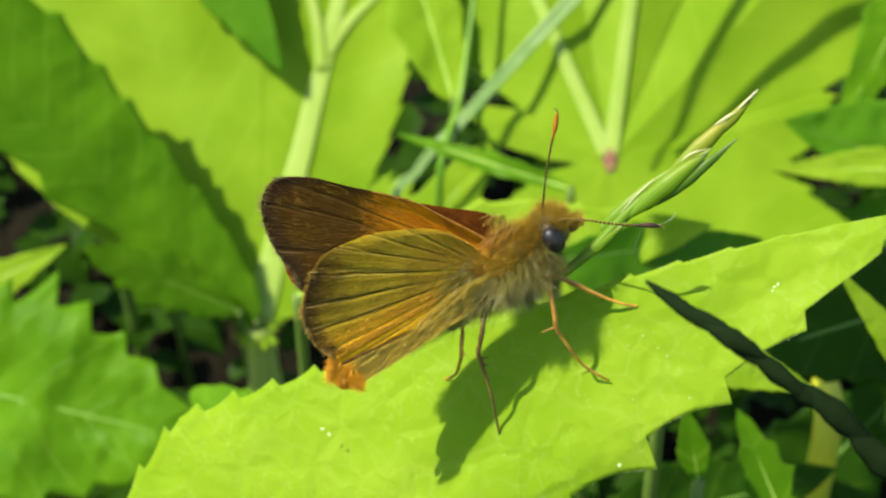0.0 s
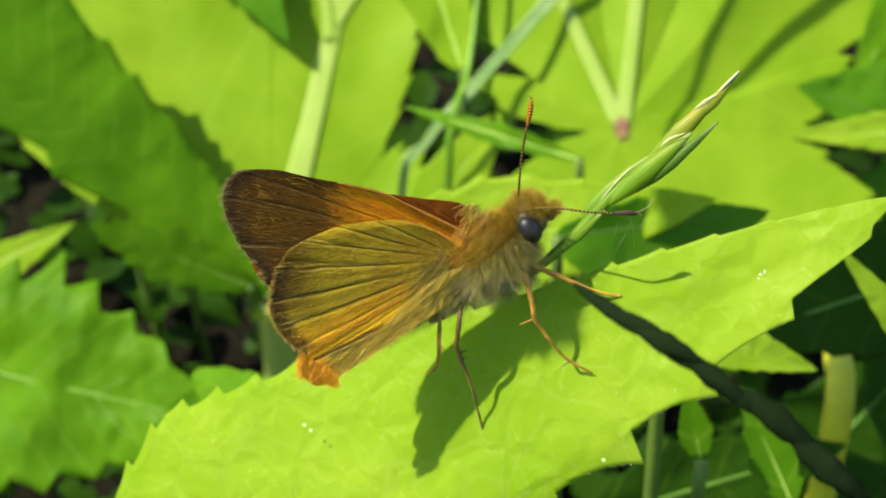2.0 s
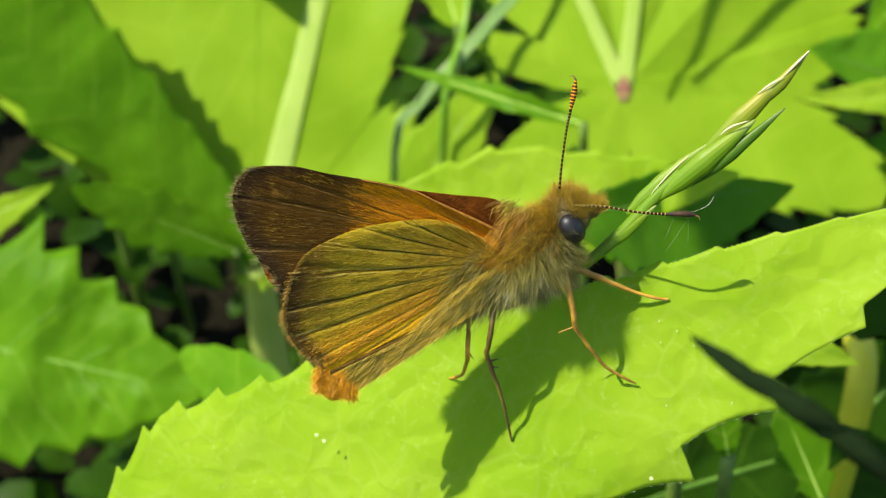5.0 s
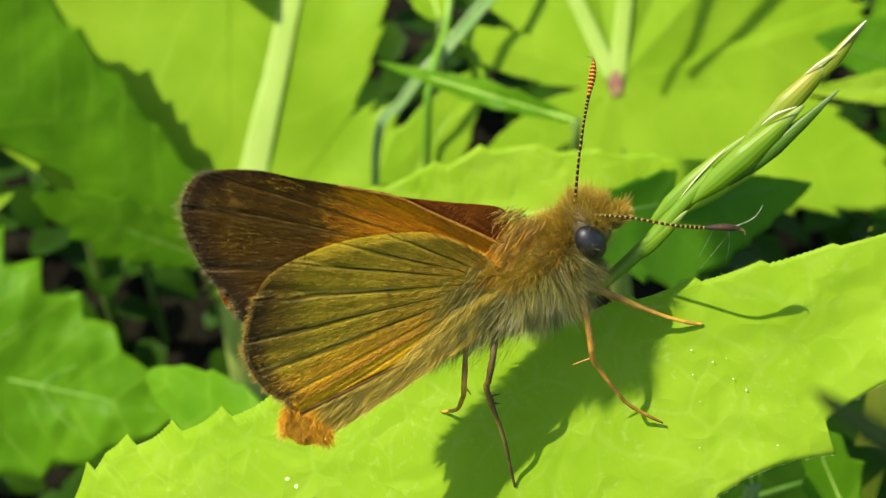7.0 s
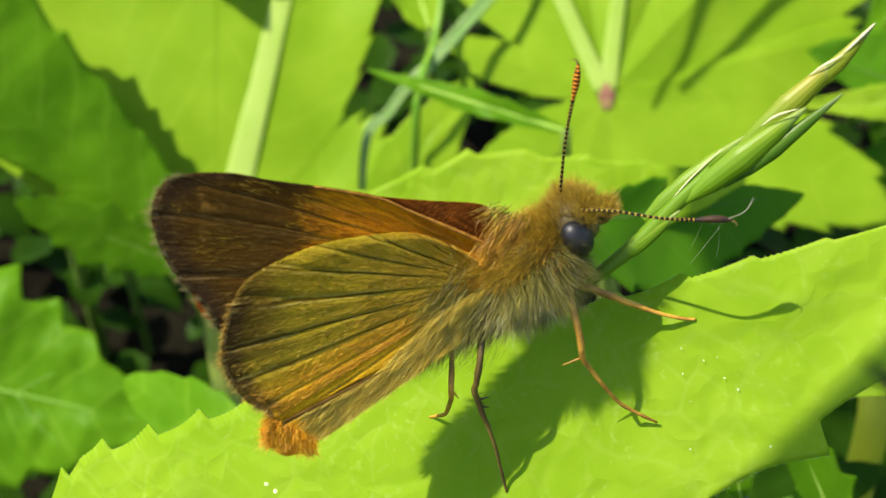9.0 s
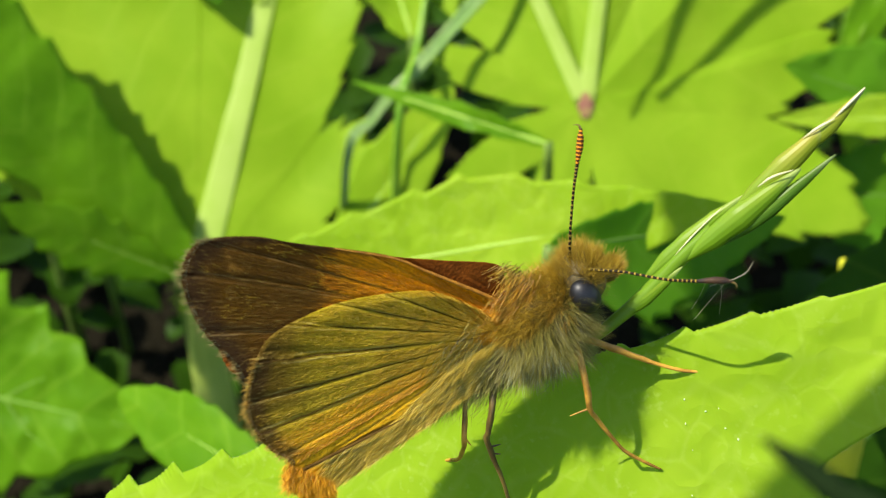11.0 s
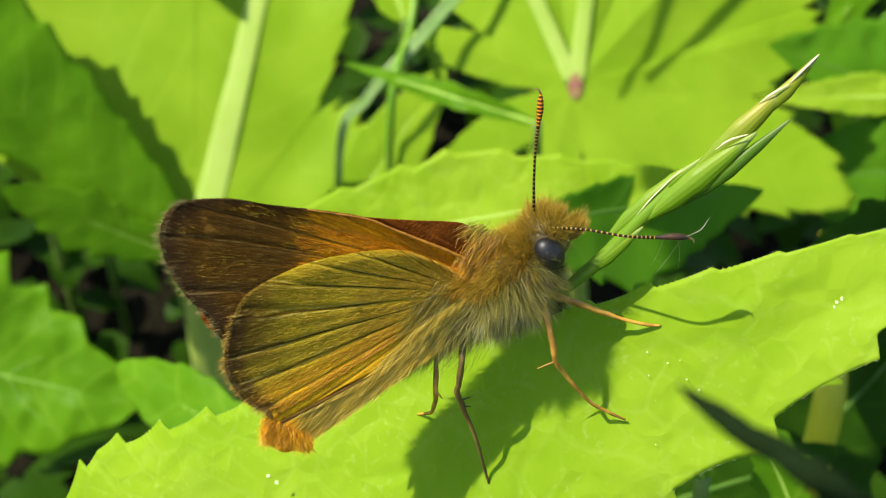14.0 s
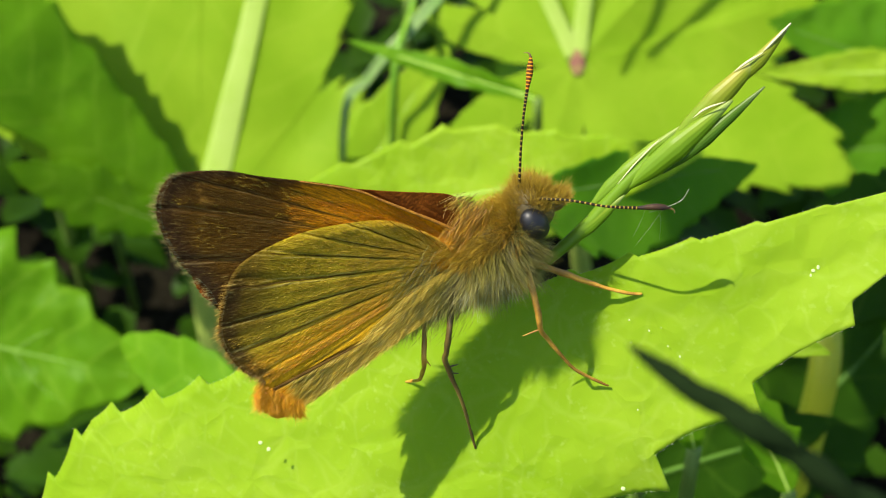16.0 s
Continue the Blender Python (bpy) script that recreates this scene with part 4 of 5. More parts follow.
    coat(thorax_c, (2.0, 1.75, 1.35), 19000, lambda d: d.y < 0.42, (0.35, 1.4), ahead * -0.3 - back * 0.45, "fur_chest", FUR_LOW, thorax, 0.75)
    coat(thorax_c, (1.9, 1.7, 1.4), 1800, lambda d: d.y < 0.1 and d.x < 0.2, (0.5, 1.3), ahead * -0.6 - back * 0.5, "fur_grey", FUR_GREY, thorax, 0.7)
    coat(thorax_c, (2.0, 1.75, 1.35), 2600, lambda d: -0.5 < d.y < 0.6 and d.x > 0.15, (0.4, 0.9), ahead * -0.3 - back * 0.2, "fur_dark", FUR_DARK, thorax, 0.6)
    coat(thorax_c, (2.05, 1.8, 1.4), 700, lambda d: d.x > 0.45 and 0.0 < d.y < 0.7, (0.5, 0.9), ahead * -0.6, "fur_collar", FUR_RED, thorax)
    coat(head_c, (0.95, 1.0, 1.15), 6000, lambda d: d.y > -0.1 and not (d.z > 0.8 and d.y < 0.0), (0.25, 0.75), back * 0.5 + ahead * 0.2, "fur_crown", FUR_TOP, head)
    coat(head_c, (0.95, 1.1, 1.15), 1600, lambda d: d.y < 0.3 and d.z < 0.15, (0.25, 0.5), back * -0.2 + ahead * 0.3, "fur_face", FUR_TOP, head)
    roots = []
    path = spline(belly, 60)
    for i in range(7000):
        s = rng.random()
        c = Vector(path[int(s * 60)])
        ang = rng.uniform(0, 2 * math.pi)
        d = back * math.cos(ang) + near * math.sin(ang)
        r = float(np.interp(s, (0, 0.33, 0.66, 1), (1.0, 0.85, 0.6, 0.3)))
        lean = ahead * -0.9 - back * 0.25
        roots.append((c + d * r, (d * 0.5 + lean).normalized() * rng.uniform(0.5, 1.1), Vector((rng.gauss(0, .1), rng.gauss(0, .1), rng.gauss(0, .1)))))
    hairs("fur_belly", roots, FUR_LOW, abdomen)
    # hairs along the hindwing's inner margin, below its fold, and over the wing roots
    roots = []
    while len(roots) < 14000:
        p = at_hind(rng.uniform(0.05, 1.0), rng.uniform(0.66, 0.995))
        q = p + PIVOT
        fold = -0.454 * (q.x + 5.56) + 0.891 * (q.y + 6.73)
        if fold > -0.1 + 0.5 * max(0, q.x + 2) * rng.random() or q.x + 0.5 * q.y < -8.0 + 0.5 * rng.random():
            continue
        roots.append((p + Vector((0, 0, 0.06)), (Vector((-0.8, -0.62, 0.05)) + near * 0.12).normalized() * rng.uniform(0.4, 1.0), Vector((rng.gauss(0, .09), rng.gauss(0, .09), rng.gauss(0, .05)))))
    hairs("margin_hairs", roots, FUR_MARGIN, hind, clump=0.14)
    roots = []
    for i in range(2200):
        q = Vector((rng.gauss(1.9, 0.8), rng.gauss(-2.6, 0.7), 0))
        p = Vector((q.x, q.y, wing_z(q.x, q.y) + 0.1)) - PIVOT
        roots.append((p, (ahead * -1.0 - back * 0.35 + near * 0.25).normalized() * rng.uniform(0.5, 1.1), Vector((rng.gauss(0, .14), rng.gauss(0, .14), rng.gauss(0, .08)))))
    hairs("root_hairs", roots, FUR_LOW, hind)
    roots = []
    for i in range(400):
        s = rng.random()
        q = Vector((2.6 + 0.7 * s, 1.35 - 0.8 * s * rng.random(), 0)) + Vector((rng.gauss(0, .2), rng.gauss(0, .2), 0))
        p = Vector((q.x, q.y, wing_z(q.x, q.y) - 0.25 + 0.3 * s)) - PIVOT
        roots.append((p, (ahead * -0.8 + back * 0.15 + near * 0.15).normalized() * rng.uniform(0.3, 0.75), Vector((rng.gauss(0, .1), rng.gauss(0, .1), rng.gauss(0, .06)))))
    hairs("shoulder_hairs", roots, FUR_TOP, fore)
    roots = []
    for i in range(1800):
        q = Vector((rng.gauss(3.3, 0.5), rng.gauss(0.0, 0.5), 0))
        p = Vector((q.x, q.y, wing_z(q.x, q.y) + 0.25)) - PIVOT
        roots.append((p, (ahead * -0.8 - back * 0.1 + near * 0.3).normalized() * rng.uniform(0.4, 0.9), Vector((rng.gauss(0, .1), rng.gauss(0, .1), rng.gauss(0, .06)))))
    hairs("rust_hairs", roots, FUR_RED, fore)

    # eyes, palps
    for side in (1, -1):
        c = EYE_AT - PIVOT + near * (1.0 * side)
        part("eye", *ball(c, (0.58, 0.80, 0.55), axes, 24, 32)[:2], EYE, head, "glossy black compound eye")
        p0 = head_c + ahead * 0.7 - back * 0.55 + near * (0.25 * side)
        palp = part("palp", *tube([p0, p0 + ahead * 0.35 - back * 0.1, p0 + ahead * 0.7 - back * 0.05], [0.22, 0.2, 0.08], 12, 8)[:2], LEG_DARK, head)
        roots = []
        for i in range(900):
            d = Vector((rng.gauss(0, 1), rng.gauss(0, 1), rng.gauss(0, 1))).normalized()
            roots.append((p0 + ahead * (0.7 * rng.random()) + d * 0.18, d * 0.22 + ahead * 0.3 + back * 0.12, Vector((rng.gauss(0, .06), rng.gauss(0, .06), rng.gauss(0, .06)))))
        hairs("fur_palp", roots, FUR_TOP, palp)
    # antennae
    def antenna(points, club, tip, club_material, label):
        v, f, u = tube([Vector(q) - PIVOT for q in points], [0.07, 0.055, 0.055, 0.075], 60, 8)
        a = part("antenna", v, f, BANDED, top, label, uvs=u)
        v, f, u = tube([Vector(q) - PIVOT for q in club], [0.06, 0.11, 0.145, 0.13, 0.05], 30, 10)
        part("club", v, f, club_material, a, uvs=u)
        part("hook", *tube([Vector(q) - PIVOT for q in tip], [0.06, 0.03, 0.012], 8, 6)[:2], LEG_DARK, a)
        return a

    far_antenna = antenna([(5.2, 1.7, 2.9), (5.2, 3.3, 3.8), (5.28, 4.8, 4.5), (5.42, 5.9, 4.8)], [(5.4, 5.8, 4.8), (5.5, 6.5, 4.9), (5.55, 7.2, 5.0)], [(5.55, 7.15, 5.0), (5.45, 7.35, 5.0), (5.25, 7.35, 5.0)], CLUB_ORANGE, "far antenna with an orange club")
    antenna([(5.9, 1.3, 3.5), (7.2, 1.25, 4.6), (8.7, 1.0, 5.4), (10.0, 0.92, 5.5)], [(9.9, 0.92, 5.5), (10.7, 0.95, 5.5), (11.35, 0.9, 5.5)], [(11.3, 0.9, 5.5), (11.5, 0.8, 5.5), (11.5, 0.65, 5.5)], CLUB_BROWN, "near antenna with a dark brown club")
    # legs
    def leg(points, radii, material, label="", spurs=()):
        pts = [Vector(q) - PIVOT for q in points]
        ob = part("leg", *tube(pts, [r * 0.85 for r in radii], 40, 8, grain=0.35)[:2], material, top, label)
        for a, b in spurs:
            part("spur", *tube([Vector(a) - PIVOT, (Vector(a) + Vector(b)) / 2 - PIVOT, Vector(b) - PIVOT], [0.05, 0.04, 0.015], 6, 6)[:2], material, ob)

    leg([(5.3, -1.3, 2.0), (5.6, -2.2, 2.6), (5.95, -3.6, 2.6), (6.1, -4.5, 2.2), (6.6, -5.2, 1.6), (7.6, -6.4, 0.8), (8.4, -6.95, 0.3), (9.3, -7.4, 0.05)], [0.2, 0.19, 0.17, 0.15, 0.11, 0.09, 0.085, 0.06], LEG, "tan foreleg", [((6.05, -4.5, 2.2), (5.3, -4.8, 2.1))])
    leg([(5.4, -1.6, 1.6), (6.3, -1.75, 2.0), (7.3, -2.15, 1.6), (8.4, -2.6, 1.0), (9.4, -2.95, 0.75), (10.2, -3.15, 0.55), (10.8, -3.2, 0.5)], [0.2, 0.2, 0.17, 0.13, 0.1, 0.09, 0.06], LEG, "tan foreleg")
    leg([(2.2, -2.9, 1.6), (2.1, -4.4, 2.0), (1.95, -5.5, 1.4), (1.9, -5.9, 1.0), (2.15, -6.7, 0.4), (2.7, -8.2, -0.6), (3.05, -9.6, -1.7), (3.3, -10.6, -2.3)], [0.12, 0.17, 0.15, 0.16, 0.14, 0.1, 0.085, 0.06], LEG_DARK, "dark midleg", [((2.05, -6.3, 0.7), (2.5, -6.2, 0.6)), ((2.1, -6.6, 0.5), (2.5, -6.65, 0.4))])
    leg([(1.0, -4.2, 1.0), (0.95, -5.6, 1.2), (0.95, -6.3, 0.6), (0.75, -7.1, -1.2), (0.45, -7.4, -2.6), (0.1, -7.55, -3.3)], [0.14, 0.13, 0.12, 0.1, 0.09, 0.06], LEG, "far hind leg", [((0.95, -5.8, 1.2), (1.25, -6.2, 1.0))])
    return top, far_antenna


skipper, far_antenna = butterfly()


# ---- flower spike of grass ----
SPIKE_PIVOT = Vector((6.0, -1.6, 0.5))


def spike():
    top = thing("grass_spike", in_view_frame(*SPIKE_PIVOT), "green grass spikelet with cream-edged scales beside the butterfly", "grass")

    def rel(q):
        return Vector(q) - SPIKE_PIVOT

    part("stem", *tube([rel(q) for q in ((5.7, -2.2, 0.9), (7.0, -1.15, 1.4), (8.45, 0.1, 1.75), (9.86, 1.6, 2.14), (11.12, 2.80, 2.54))], [0.2, 0.27, 0.33, 0.34, 0.3], 30, 10)[:2], SPIKELET, top)

    def scale(points, radius, material, flat=0.6, label="", radii=(0.15, 0.8, 1.0, 0.7, 0.1)):
        v, f, u = tube([rel(q) for q in points], [radius * 0.88 * k for k in radii], 36, 14, flat, grain=0.06)
        return part("scale", v, f, material, top, label, uvs=u)

    scale(((7.1, -1.0, 1.5), (8.4, -0.05, 1.9), (9.9, 1.25, 2.38)), 0.36, SPIKELET, 0.5, "small blade at the node")
    scale(((8.59, 0.84, 1.75), (10.18, 2.27, 2.24), (12.39, 4.14, 2.83)), 0.5, SPIKELET, 0.6, radii=(0.4, 0.9, 1.0, 0.8, 0.1))
    scale(((9.95, 1.46, 2.28), (12.10, 3.22, 3.16), (14.43, 5.15, 3.91)), 0.62, SPIKELET, 0.7)
    scale(((11.52, 2.14, 2.77), (13.35, 3.59, 3.41), (15.80, 5.67, 4.04)), 0.36, SPIKELET_DARK, 0.6, "dark green lower scale")
    scale(((11.75, 3.23, 2.73), (13.88, 5.26, 3.52), (15.76, 7.05, 4.03)), 0.56, SPIKELET_PALE, 0.7, "straw-coloured scale with a cream edge")
    scale(((14.30, 5.67, 3.55), (15.60, 6.80, 3.97), (16.90, 8.28, 4.41)), 0.36, SPIKELET_PALE, 0.6, "straw-coloured tapering tip scale", (0.3, 0.9, 1.0, 0.6, 0.1))
    for pts, r in ((((9.61, 1.73, 2.33), (10.41, 2.64, 2.63), (11.44, 3.63, 2.85)), 0.045), (((12.77, 4.46, 3.64), (13.27, 4.84, 4.02), (14.09, 5.10, 4.18)), 0.065), (((14.53, 6.35, 3.95), (15.08, 6.75, 4.18), (15.73, 7.10, 4.29)), 0.08), (((15.75, 7.16, 4.24), (16.24, 7.65, 4.40), (16.88, 8.27, 4.46)), 0.07)):
        part("scale_edge", *tube([rel(q) for q in pts], [r * 0.2, r * 0.7, r * 0.7, r * 0.2], 16, 6, 0.4)[:2], CREAM, top, "cream papery edge")
    return top


def spikelet_material(name, green, pale, share_pale):
    m = Nodes(name, 0.38)
    u, v = m.uv()
    stripe = m.ramp(m.math("ABSOLUTE", m.math("SUBTRACT", m.math("FRACT", m.math("ADD", m.math("MULTIPLY", v, 2.0), m.math("MULTIPLY", m.noise(300, 2), 0.5))), 0.5)), 0.1, 0.42)
    col = m.mix(m.math("MULTIPLY", stripe, 0.6), green, m.mix(m.ramp(u, 0.25, 0.8), (0.14, 0.24, 0.02), pale))
    col = m.mix(m.math("MULTIPLY", m.ramp(u, 0.78, 0.98), share_pale), col, (0.66, 0.62, 0.42))
    m.base(col)
    m.bump(m.math("SINE", m.math("MULTIPLY", v, 90)), 0.12, 0.00004)
    m.bsdf.inputs["Specular IOR Level"].default_value = 0.15
    m.thin(col, 0.3)
    return m.mat


SPIKELET = spikelet_material("spikelet_green", (0.10, 0.20, 0.006), (0.20, 0.27, 0.018), 0.12)
SPIKELET_DARK = spikelet_material("spikelet_dark", (0.045, 0.11, 0.006), (0.08, 0.15, 0.010), 0.1)
SPIKELET_PALE = spikelet_material("spikelet_pale", (0.16, 0.21, 0.010), (0.34, 0.28, 0.05), 0.3)
CREAM = plain_material("dry_cream", (0.52, 0.50, 0.32), (0.36, 0.36, 0.18), 500, 0.6)
grass_spike = spike()

# ---- near grass stem ----
def near_stem():
    """A flowering stem, coloured near black for the shade on it; its origin is its tip."""
    top = thing("grass_plant", in_view_frame(6.4, -0.8, 40), "dark shaded grass flower stem close to the camera", "grass")
    part("stem", *tube([(0.5, -0.4, 0), (1.8, -1.3, 0), (3.4, -2.3, -0.3), (5.3, -3.7, -0.7), (8.0, -6.0, -1.5), (12.4, -10.6, -3.5)], [0.06, 0.14, 0.17, 0.2, 0.22, 0.25], 40, 8)[:2], GRASS_SHADE, top)
    # spikelets along the stem: their ends and half width
    for a, b, r in (((0.0, 0.0, 0), (2.4, -1.75, 0), 0.28), ((1.2, -0.8, 0.1), (2.9, -1.75, 0.0), 0.22), ((1.7, -1.25, 0.1), (3.9, -2.5, -0.2), 0.34), ((2.6, -2.0, -0.2), (4.2, -2.9, -0.4), 0.22), ((3.0, -1.95, -0.2), (5.5, -3.9, -0.7), 0.36),
                    ((4.4, -3.2, -0.5), (6.3, -4.3, -1.0), 0.32), ((5.0, -3.3, -0.6), (7.6, -5.4, -1.3), 0.44), ((6.6, -4.8, -1.0), (9.4, -7.2, -2.0), 0.46)):
        a, b = Vector(a), Vector(b)
        part("spikelet", *tube([a, a.lerp(b, 0.5), b], [r * 0.15, r * 0.75, r, r * 0.85, r * 0.3], 18, 10, 0.8, grain=0.25)[:2], GRASS_SHADE, top)
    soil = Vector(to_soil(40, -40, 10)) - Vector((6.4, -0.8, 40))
    part("stalk", *tube([(12.4, -10.6, -3.5), (21, -24, -14), soil], [0.25, 0.35, 0.5], 20, 8)[:2], GRASS_SHADE, top)
    return top


stem = near_stem()

# ---- dew drops ----
def drops_on_leaf():
    drop_glint = Nodes("water_drop", 0.08)
    # pale base colour stands in for the drops' white glints
    drop_glint.base((0.50, 0.62, 0.24))
    drop_glint.bsdf.inputs["Transmission Weight"].default_value = 0.3
    drop_glint.bsdf.inputs["IOR"].default_value = 1.33
    drop_glint.bsdf.inputs["Coat Weight"].default_value = 1.0
    rng = random.Random(12)
    made = []
    spots = [(18.0, -2.1, 0.09), (18.2, -1.95, 0.07), (17.9, -2.3, 0.05), (-7.0, -10.6, 0.11), (-6.6, -10.9, 0.1), (9.9, -12.1, 0.11)]
    spots += [(rng.uniform(10, 14), rng.uniform(-8.5, -4), rng.uniform(0.025, 0.05)) for _ in range(9)]
    for x, y, r in spots:
        top = thing("water_drop", in_view_frame(x, y, 0.3 * (x - 9) - 0.02), "tiny water drop on the leaf, coloured pale for its glint", "drop", "drops on the leaf")
        part("drop", *ball((0, 0, 0), (r * 0.2, r, r * rng.uniform(0.8, 1.5)), Matrix(((0, 1, 0), (0, 0, 1), (1, 0, 0))), 8, 12)[:2], drop_glint.mat, top)
        made.append(top)
    return made


drops = drops_on_leaf()


def silk_thread():
    top = thing("silk_thread", in_view_frame(11.3, 0.95, 5.5), "fine white silk thread at the antenna's tip", "thread")
    part("fibre", *tube([(-0.8, -0.25, -0.4), (0.0, 0.05, 0.15), (0.5, 0.3, 0.2), (0.8, 0.75, 0.2)], [0.004, 0.006, 0.007, 0.004], 20, 6)[:2], CREAM, top)
    for a, b in (((-1.0, 0.0, 0), (-1.1, -1.4, -3.2)), ((-0.2, 0, 0), (-0.9, -1.9, -4.0)), ((-0.5, 0, 0), (0.1, -1.6, -3.6))):
        a, b = Vector(a), Vector(b)
        part("fibre", *tube([a, a.lerp(b, 0.5) + Vector((0.1, 0.1, 0)), b], [0.003, 0.003], 10, 5)[:2], CREAM, top)
    return top


thread = silk_thread()
# a broad unseen leaf, added and keyed to stand in for the camera's shadow
shade_leaf = blade_leaf("leaf", (-40.7, 27.8, 47.3), (-15.2, 51.9, 55.2), 1.0, 13, "added unseen leaf that shades the pale leaf's edge", LEAF_THIN, peak=0.5, teeth=(7, 7), wave=0.3, seed=14, rib=0.4, foot=(-130, -40), taper=0.5)

# the breeze on the pale leaf and all that sits on it, fitted to the camera's view: seconds, shift in mm and turn in
# degrees, in the view frame
SWAY_PIVOT = Vector((8, -5, 0))
SWAY = [
    (0.0, (0.07, 0.03, 0.34), (-3.66, 0.76, -1.05)),
    (0.5, (-0.03, -0.01, 0.64), (-3.18, -0.39, -0.93)),
    (1.0, (-0.09, 0.01, 0.87), (-4.52, -2.16, -1.06)),
    (1.5, (-0.09, 0.05, 0.83), (-5.42, -2.34, -1.18)),
    (2.0, (0.03, 0.03, 0.49), (-4.33, -0.88, -1.10)),
    (2.5, (0.11, -0.02, -0.08), (-2.59, 2.08, -1.32)),
    (3.0, (0.11, 0.11, 0.12), (-4.72, 2.43, -1.55)),
    (3.5, (0.06, -0.00, 0.01), (-3.14, 0.12, -0.98)),
    (4.0, (0.10, 0.06, 0.15), (-3.79, 0.27, -1.24)),
    (6.5, (-0.09, -0.01, 0.47), (-0.04, -0.22, 0.33)),
    (7.0, (-0.09, 0.03, 0.63), (-0.68, 0.11, -1.11)),
    (7.5, (-0.06, 0.03, 0.46), (-0.94, 0.46, -0.18)),
    (8.0, (-0.17, 0.12, 1.26), (-1.30, -0.17, 0.06)),
    (8.5, (-0.11, 0.06, 0.69), (-1.17, 0.29, -0.06)),
    (9.0, (0.00, 0.00, 0.00), (0.00, 0.00, 0.00)),
    (9.5, (-0.09, 0.04, 0.51), (0.21, -0.42, 0.00)),
    (12.0, (-0.04, 0.04, 0.26), (-1.15, -2.44, -0.15)),
    (12.5, (-0.30, 0.18, 1.49), (-1.20, -2.49, -0.23)),
    (13.0, (-0.27, 0.16, 1.40), (-0.73, -1.77, 0.05)),
    (13.5, (-0.23, 0.17, 1.42), (-0.49, -1.45, 0.15)),
    (14.0, (-0.26, 0.15, 1.54), (-0.03, -1.67, 0.23)),
    (14.5, (-0.28, 0.15, 1.63), (-0.28, -1.83, 0.09)),
    (15.0, (-0.26, 0.14, 1.48), (-0.30, -1.63, 0.16)),
    (15.5, (-0.25, 0.19, 1.68), (-0.04, -1.29, 0.05)),
    (16.0, (-0.20, 0.19, 1.57), (-0.10, -0.62, 0.26)),
]
# the near grass stem: seconds and where its tip is, in mm
NEAR_TIP = [
    (0.0, 6.53, -1.02),
    (0.5, 6.77, -1.19),
    (1.0, 5.67, -0.84),
    (1.5, 5.69, -0.61),
    (2.0, 5.96, -0.68),
    (2.5, 6.55, -1.05),
    (3.0, 6.76, -0.34),
    (3.5, 6.30, -0.89),
    (4.0, 6.45, -0.66),
    (6.5, 5.44, -0.82),
    (7.0, 6.18, -0.48),
    (7.5, 5.86, 0.44),
    (8.0, 6.18, 0.27),
    (8.5, 6.26, 0.10),
    (9.0, 6.93, -0.49),
    (9.5, 4.94, 1.17),
    (12.0, 4.20, 0.39),
    (12.5, 3.98, 0.70),
    (13.0, 4.10, -0.03),
    (13.5, 4.40, 0.13),
    (14.0, 4.57, -0.18),
    (14.5, 4.50, -0.28),
    (15.0, 4.69, -0.13),
    (15.5, 4.67, -0.23),
    (16.0, 4.65, -0.20),
]

# the spike's and far antenna's own turns, fitted to the camera's view: seconds and degrees
SPIKE_NOD = [
    (0.0, -0.0, 0.0, 1.2),
    (0.5, 0.1, -0.1, 1.2),
    (1.0, 0.2, -0.2, 1.2),
    (1.5, -0.1, 0.0, 2.1),
    (2.0, 0.2, -0.3, 1.1),
    (2.5, 0.0, -0.1, -0.0),
    (3.0, 0.4, -0.5, 1.5),
    (3.5, 0.0, -0.1, 0.6),
    (4.0, -0.1, 0.1, 0.7),
    (6.5, 0.8, -1.0, 2.2),
    (7.0, -0.2, 0.1, 2.9),
    (7.5, -0.0, -0.0, 2.0),
    (8.0, -0.0, -0.0, 1.3),
    (8.5, -0.2, 0.1, 1.8),
    (9.0, 0.0, 0.0, -0.4),
    (9.5, 0.3, -0.3, 0.4),
    (12.0, -0.2, 0.2, 1.5),
    (12.5, 0.5, -0.7, 4.6),
    (13.0, 1.1, -1.3, 2.8),
    (13.5, 0.3, -0.4, 0.5),
    (14.0, 1.0, -1.1, 0.2),
    (14.5, 0.8, -0.9, 0.5),
    (15.0, 1.3, -1.5, 0.6),
    (15.5, 0.2, -0.3, 0.6),
    (16.0, 0.0, -0.1, 1.4),
]
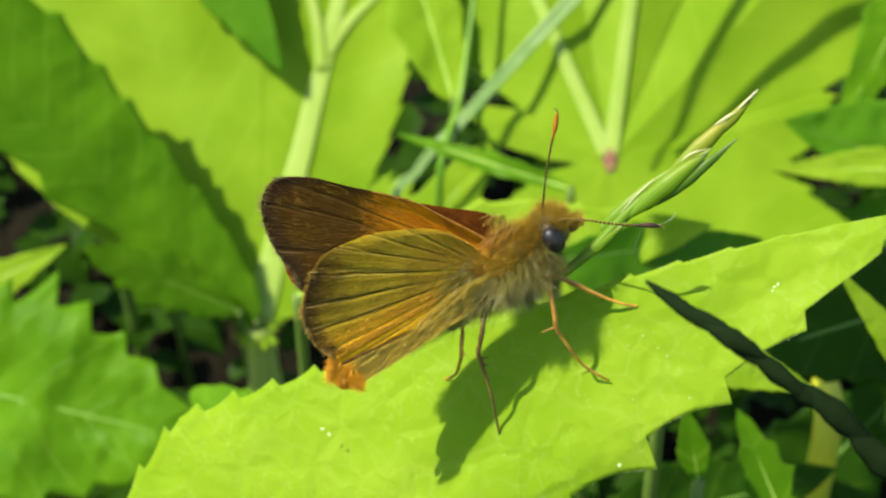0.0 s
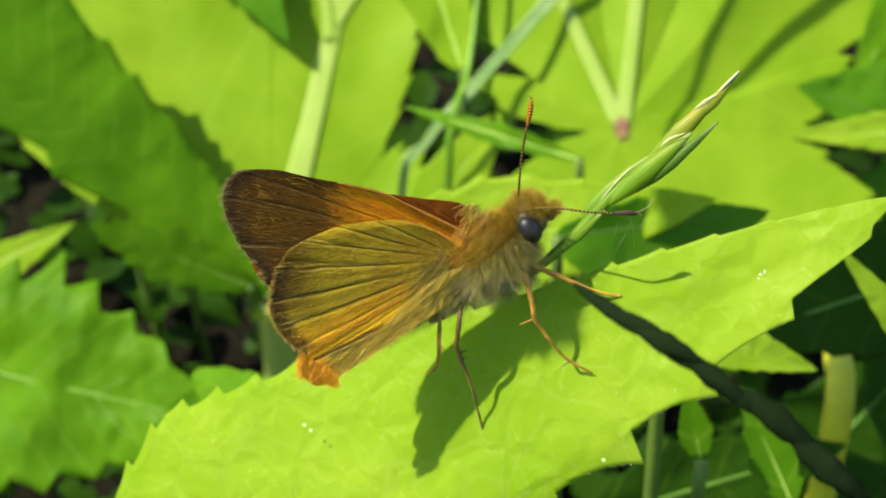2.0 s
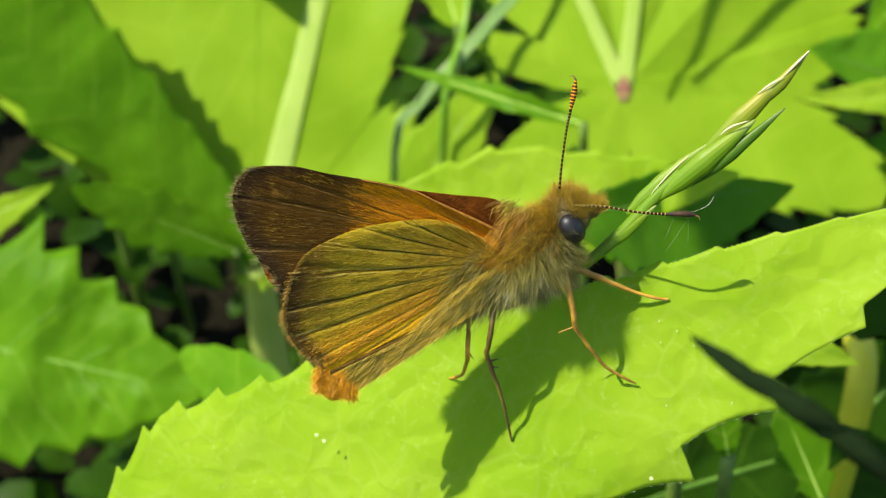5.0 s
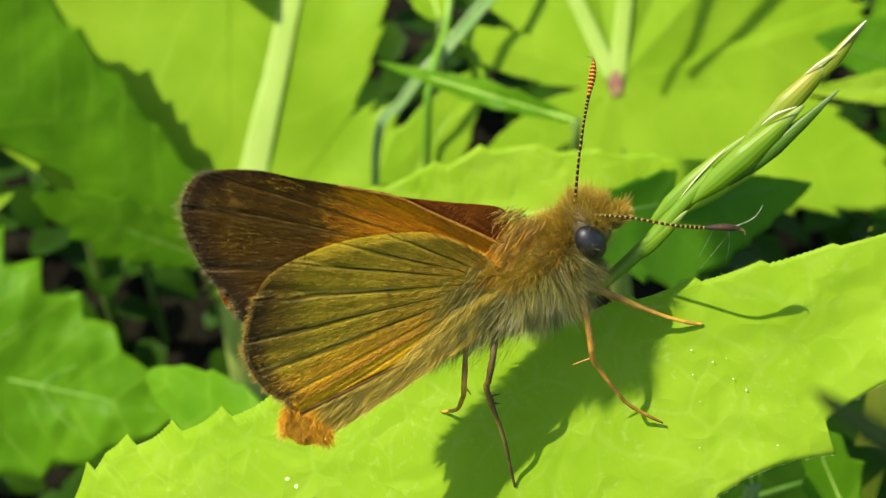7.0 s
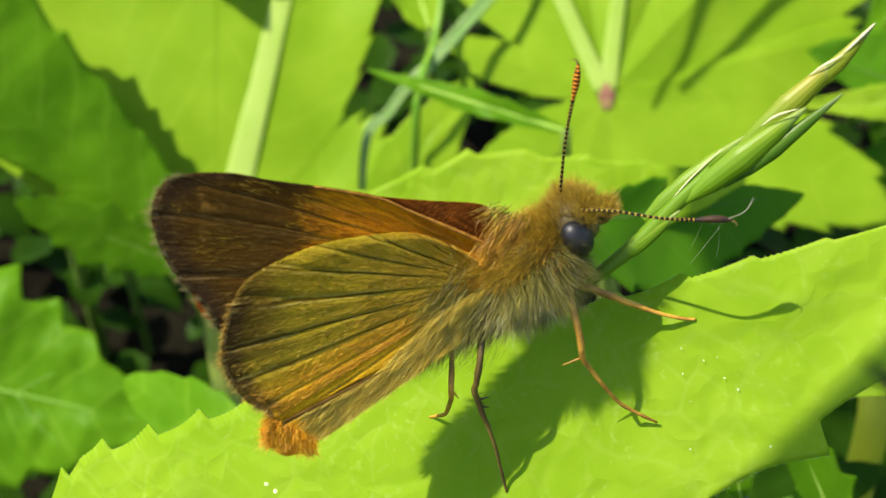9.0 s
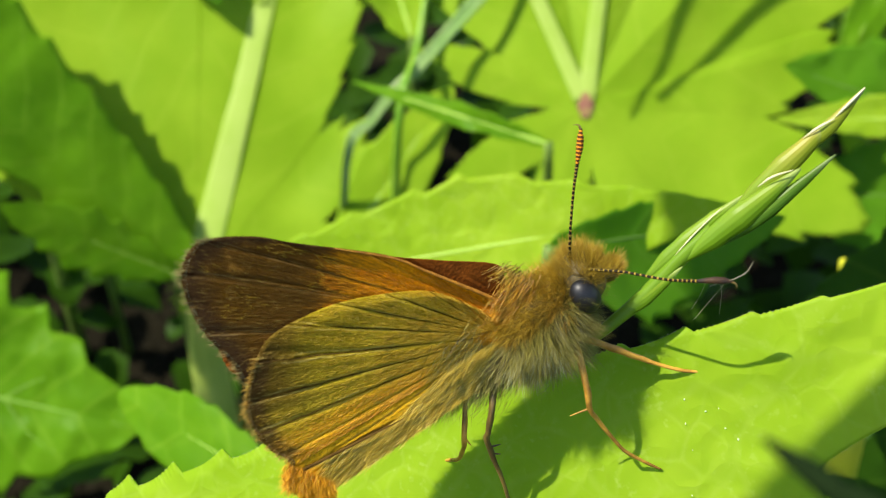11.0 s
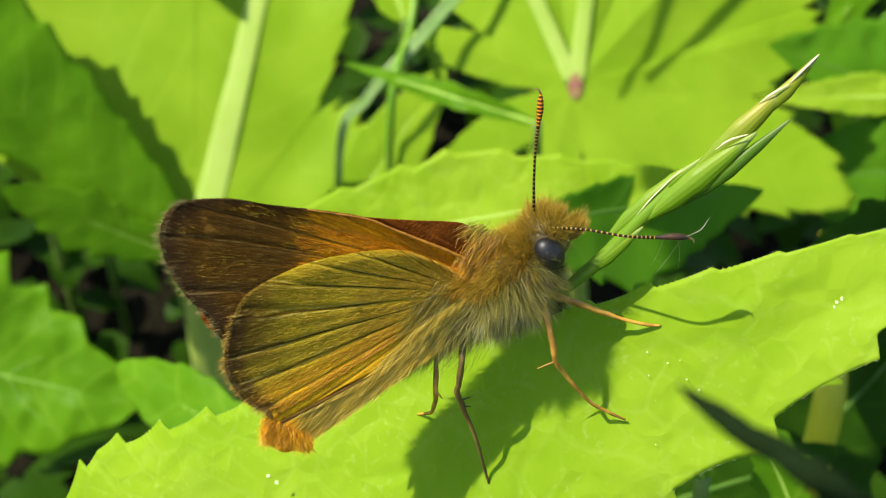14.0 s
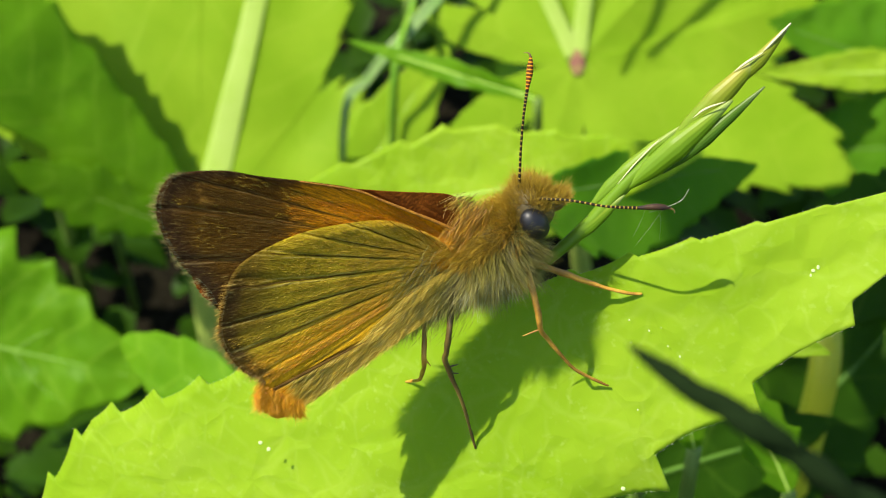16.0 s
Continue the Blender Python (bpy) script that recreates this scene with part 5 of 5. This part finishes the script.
ANTENNA_NOD = [
    (0.0, 9.9, -0.0, -1.9),
    (0.5, 16.9, -0.1, -2.3),
    (1.0, 11.4, 0.0, -3.0),
    (1.5, 7.7, 0.1, -2.7),
    (2.0, 12.7, 0.0, -3.4),
    (2.5, 17.5, -0.1, -1.6),
    (3.0, -0.5, 0.3, -3.8),
    (3.5, 7.9, 0.0, -2.2),
    (4.0, 4.6, 0.2, -3.9),
    (6.5, 3.7, -0.1, 1.3),
    (7.0, -15.7, 0.4, -2.6),
    (7.5, -7.0, 0.0, 0.8),
    (8.0, -1.7, 0.0, 0.0),
    (8.5, 2.2, -0.2, 2.0),
    (9.0, 14.7, -0.2, -0.8),
    (9.5, 10.5, -0.2, 0.4),
    (12.0, -7.7, 0.0, 1.3),
    (12.5, -20.0, -0.1, 6.0),
    (13.0, 7.3, -0.5, 6.6),
    (13.5, 4.4, -0.1, 0.7),
    (14.0, 11.8, -0.3, 2.3),
    (14.5, 6.6, -0.1, 0.8),
    (15.0, 10.6, -0.3, 1.9),
    (15.5, 1.2, 0.0, -0.9),
    (16.0, -8.3, 0.2, -1.4),
]

# the butterfly's own offset, fitted to the camera's view: seconds, turn in degrees, step in mm
BODY_FIT = [(0, 0, 0), (4.2, 0, 0), (6.3, -1.6, -0.35), (6.5, -1.6, -0.35), (7.0, -1.2, -0.15), (7.5, -0.9, -0.1), (8.0, -0.3, 0), (8.5, 0, 0), (16, 0, 0)]


def swayed(shift, turn):
    p = SWAY_PIVOT * MM
    m = Matrix.Translation(p) @ pose(*(c * MM for c in shift), *turn) @ Matrix.Translation(-p)
    return VIEW_FRAME @ m @ VIEW_FRAME.inverted()


def motions():
    rows = [(t, swayed(d, r)) for t, d, r in SWAY]
    for ob in (big_leaf, thread, *drops):
        rest = ob.matrix_world.copy()
        walk(ob, [(t, m @ rest) for t, m in rows])
    rest = skipper.matrix_world.copy()
    times, turns, steps = zip(*BODY_FIT)
    walk(skipper, [(t, m @ rest @ pose(float(np.interp(t, times, steps)) * MM, 0, 0, 0, 0, float(np.interp(t, times, turns)))) for t, m in rows])
    rest = grass_spike.matrix_world.copy()
    walk(grass_spike, [(t, m @ rest @ pose(0, 0, 0, *turn)) for (t, m), (_, *turn) in zip(rows, SPIKE_NOD)])
    root = Matrix.Translation((Vector((5.2, 1.9, 3.6)) - PIVOT) * MM)
    walk(far_antenna, [(t, root @ pose(0, 0, 0, *turn) @ root.inverted()) for t, *turn in ANTENNA_NOD])
    rest = shade_leaf.matrix_world.copy()
    aside = VIEW_FRAME @ Matrix.Translation(Vector((10.7, -11.4, 0)) * MM) @ VIEW_FRAME.inverted() @ rest
    walk(shade_leaf, [(0, aside), (6.45, aside), (7.2, rest), (9.0, rest), (11.2, rest), (11.8, aside), (16, aside)])
    walk(stem, [(t, in_view_frame(x, y, 40)) for t, x, y in NEAR_TIP])


motions()
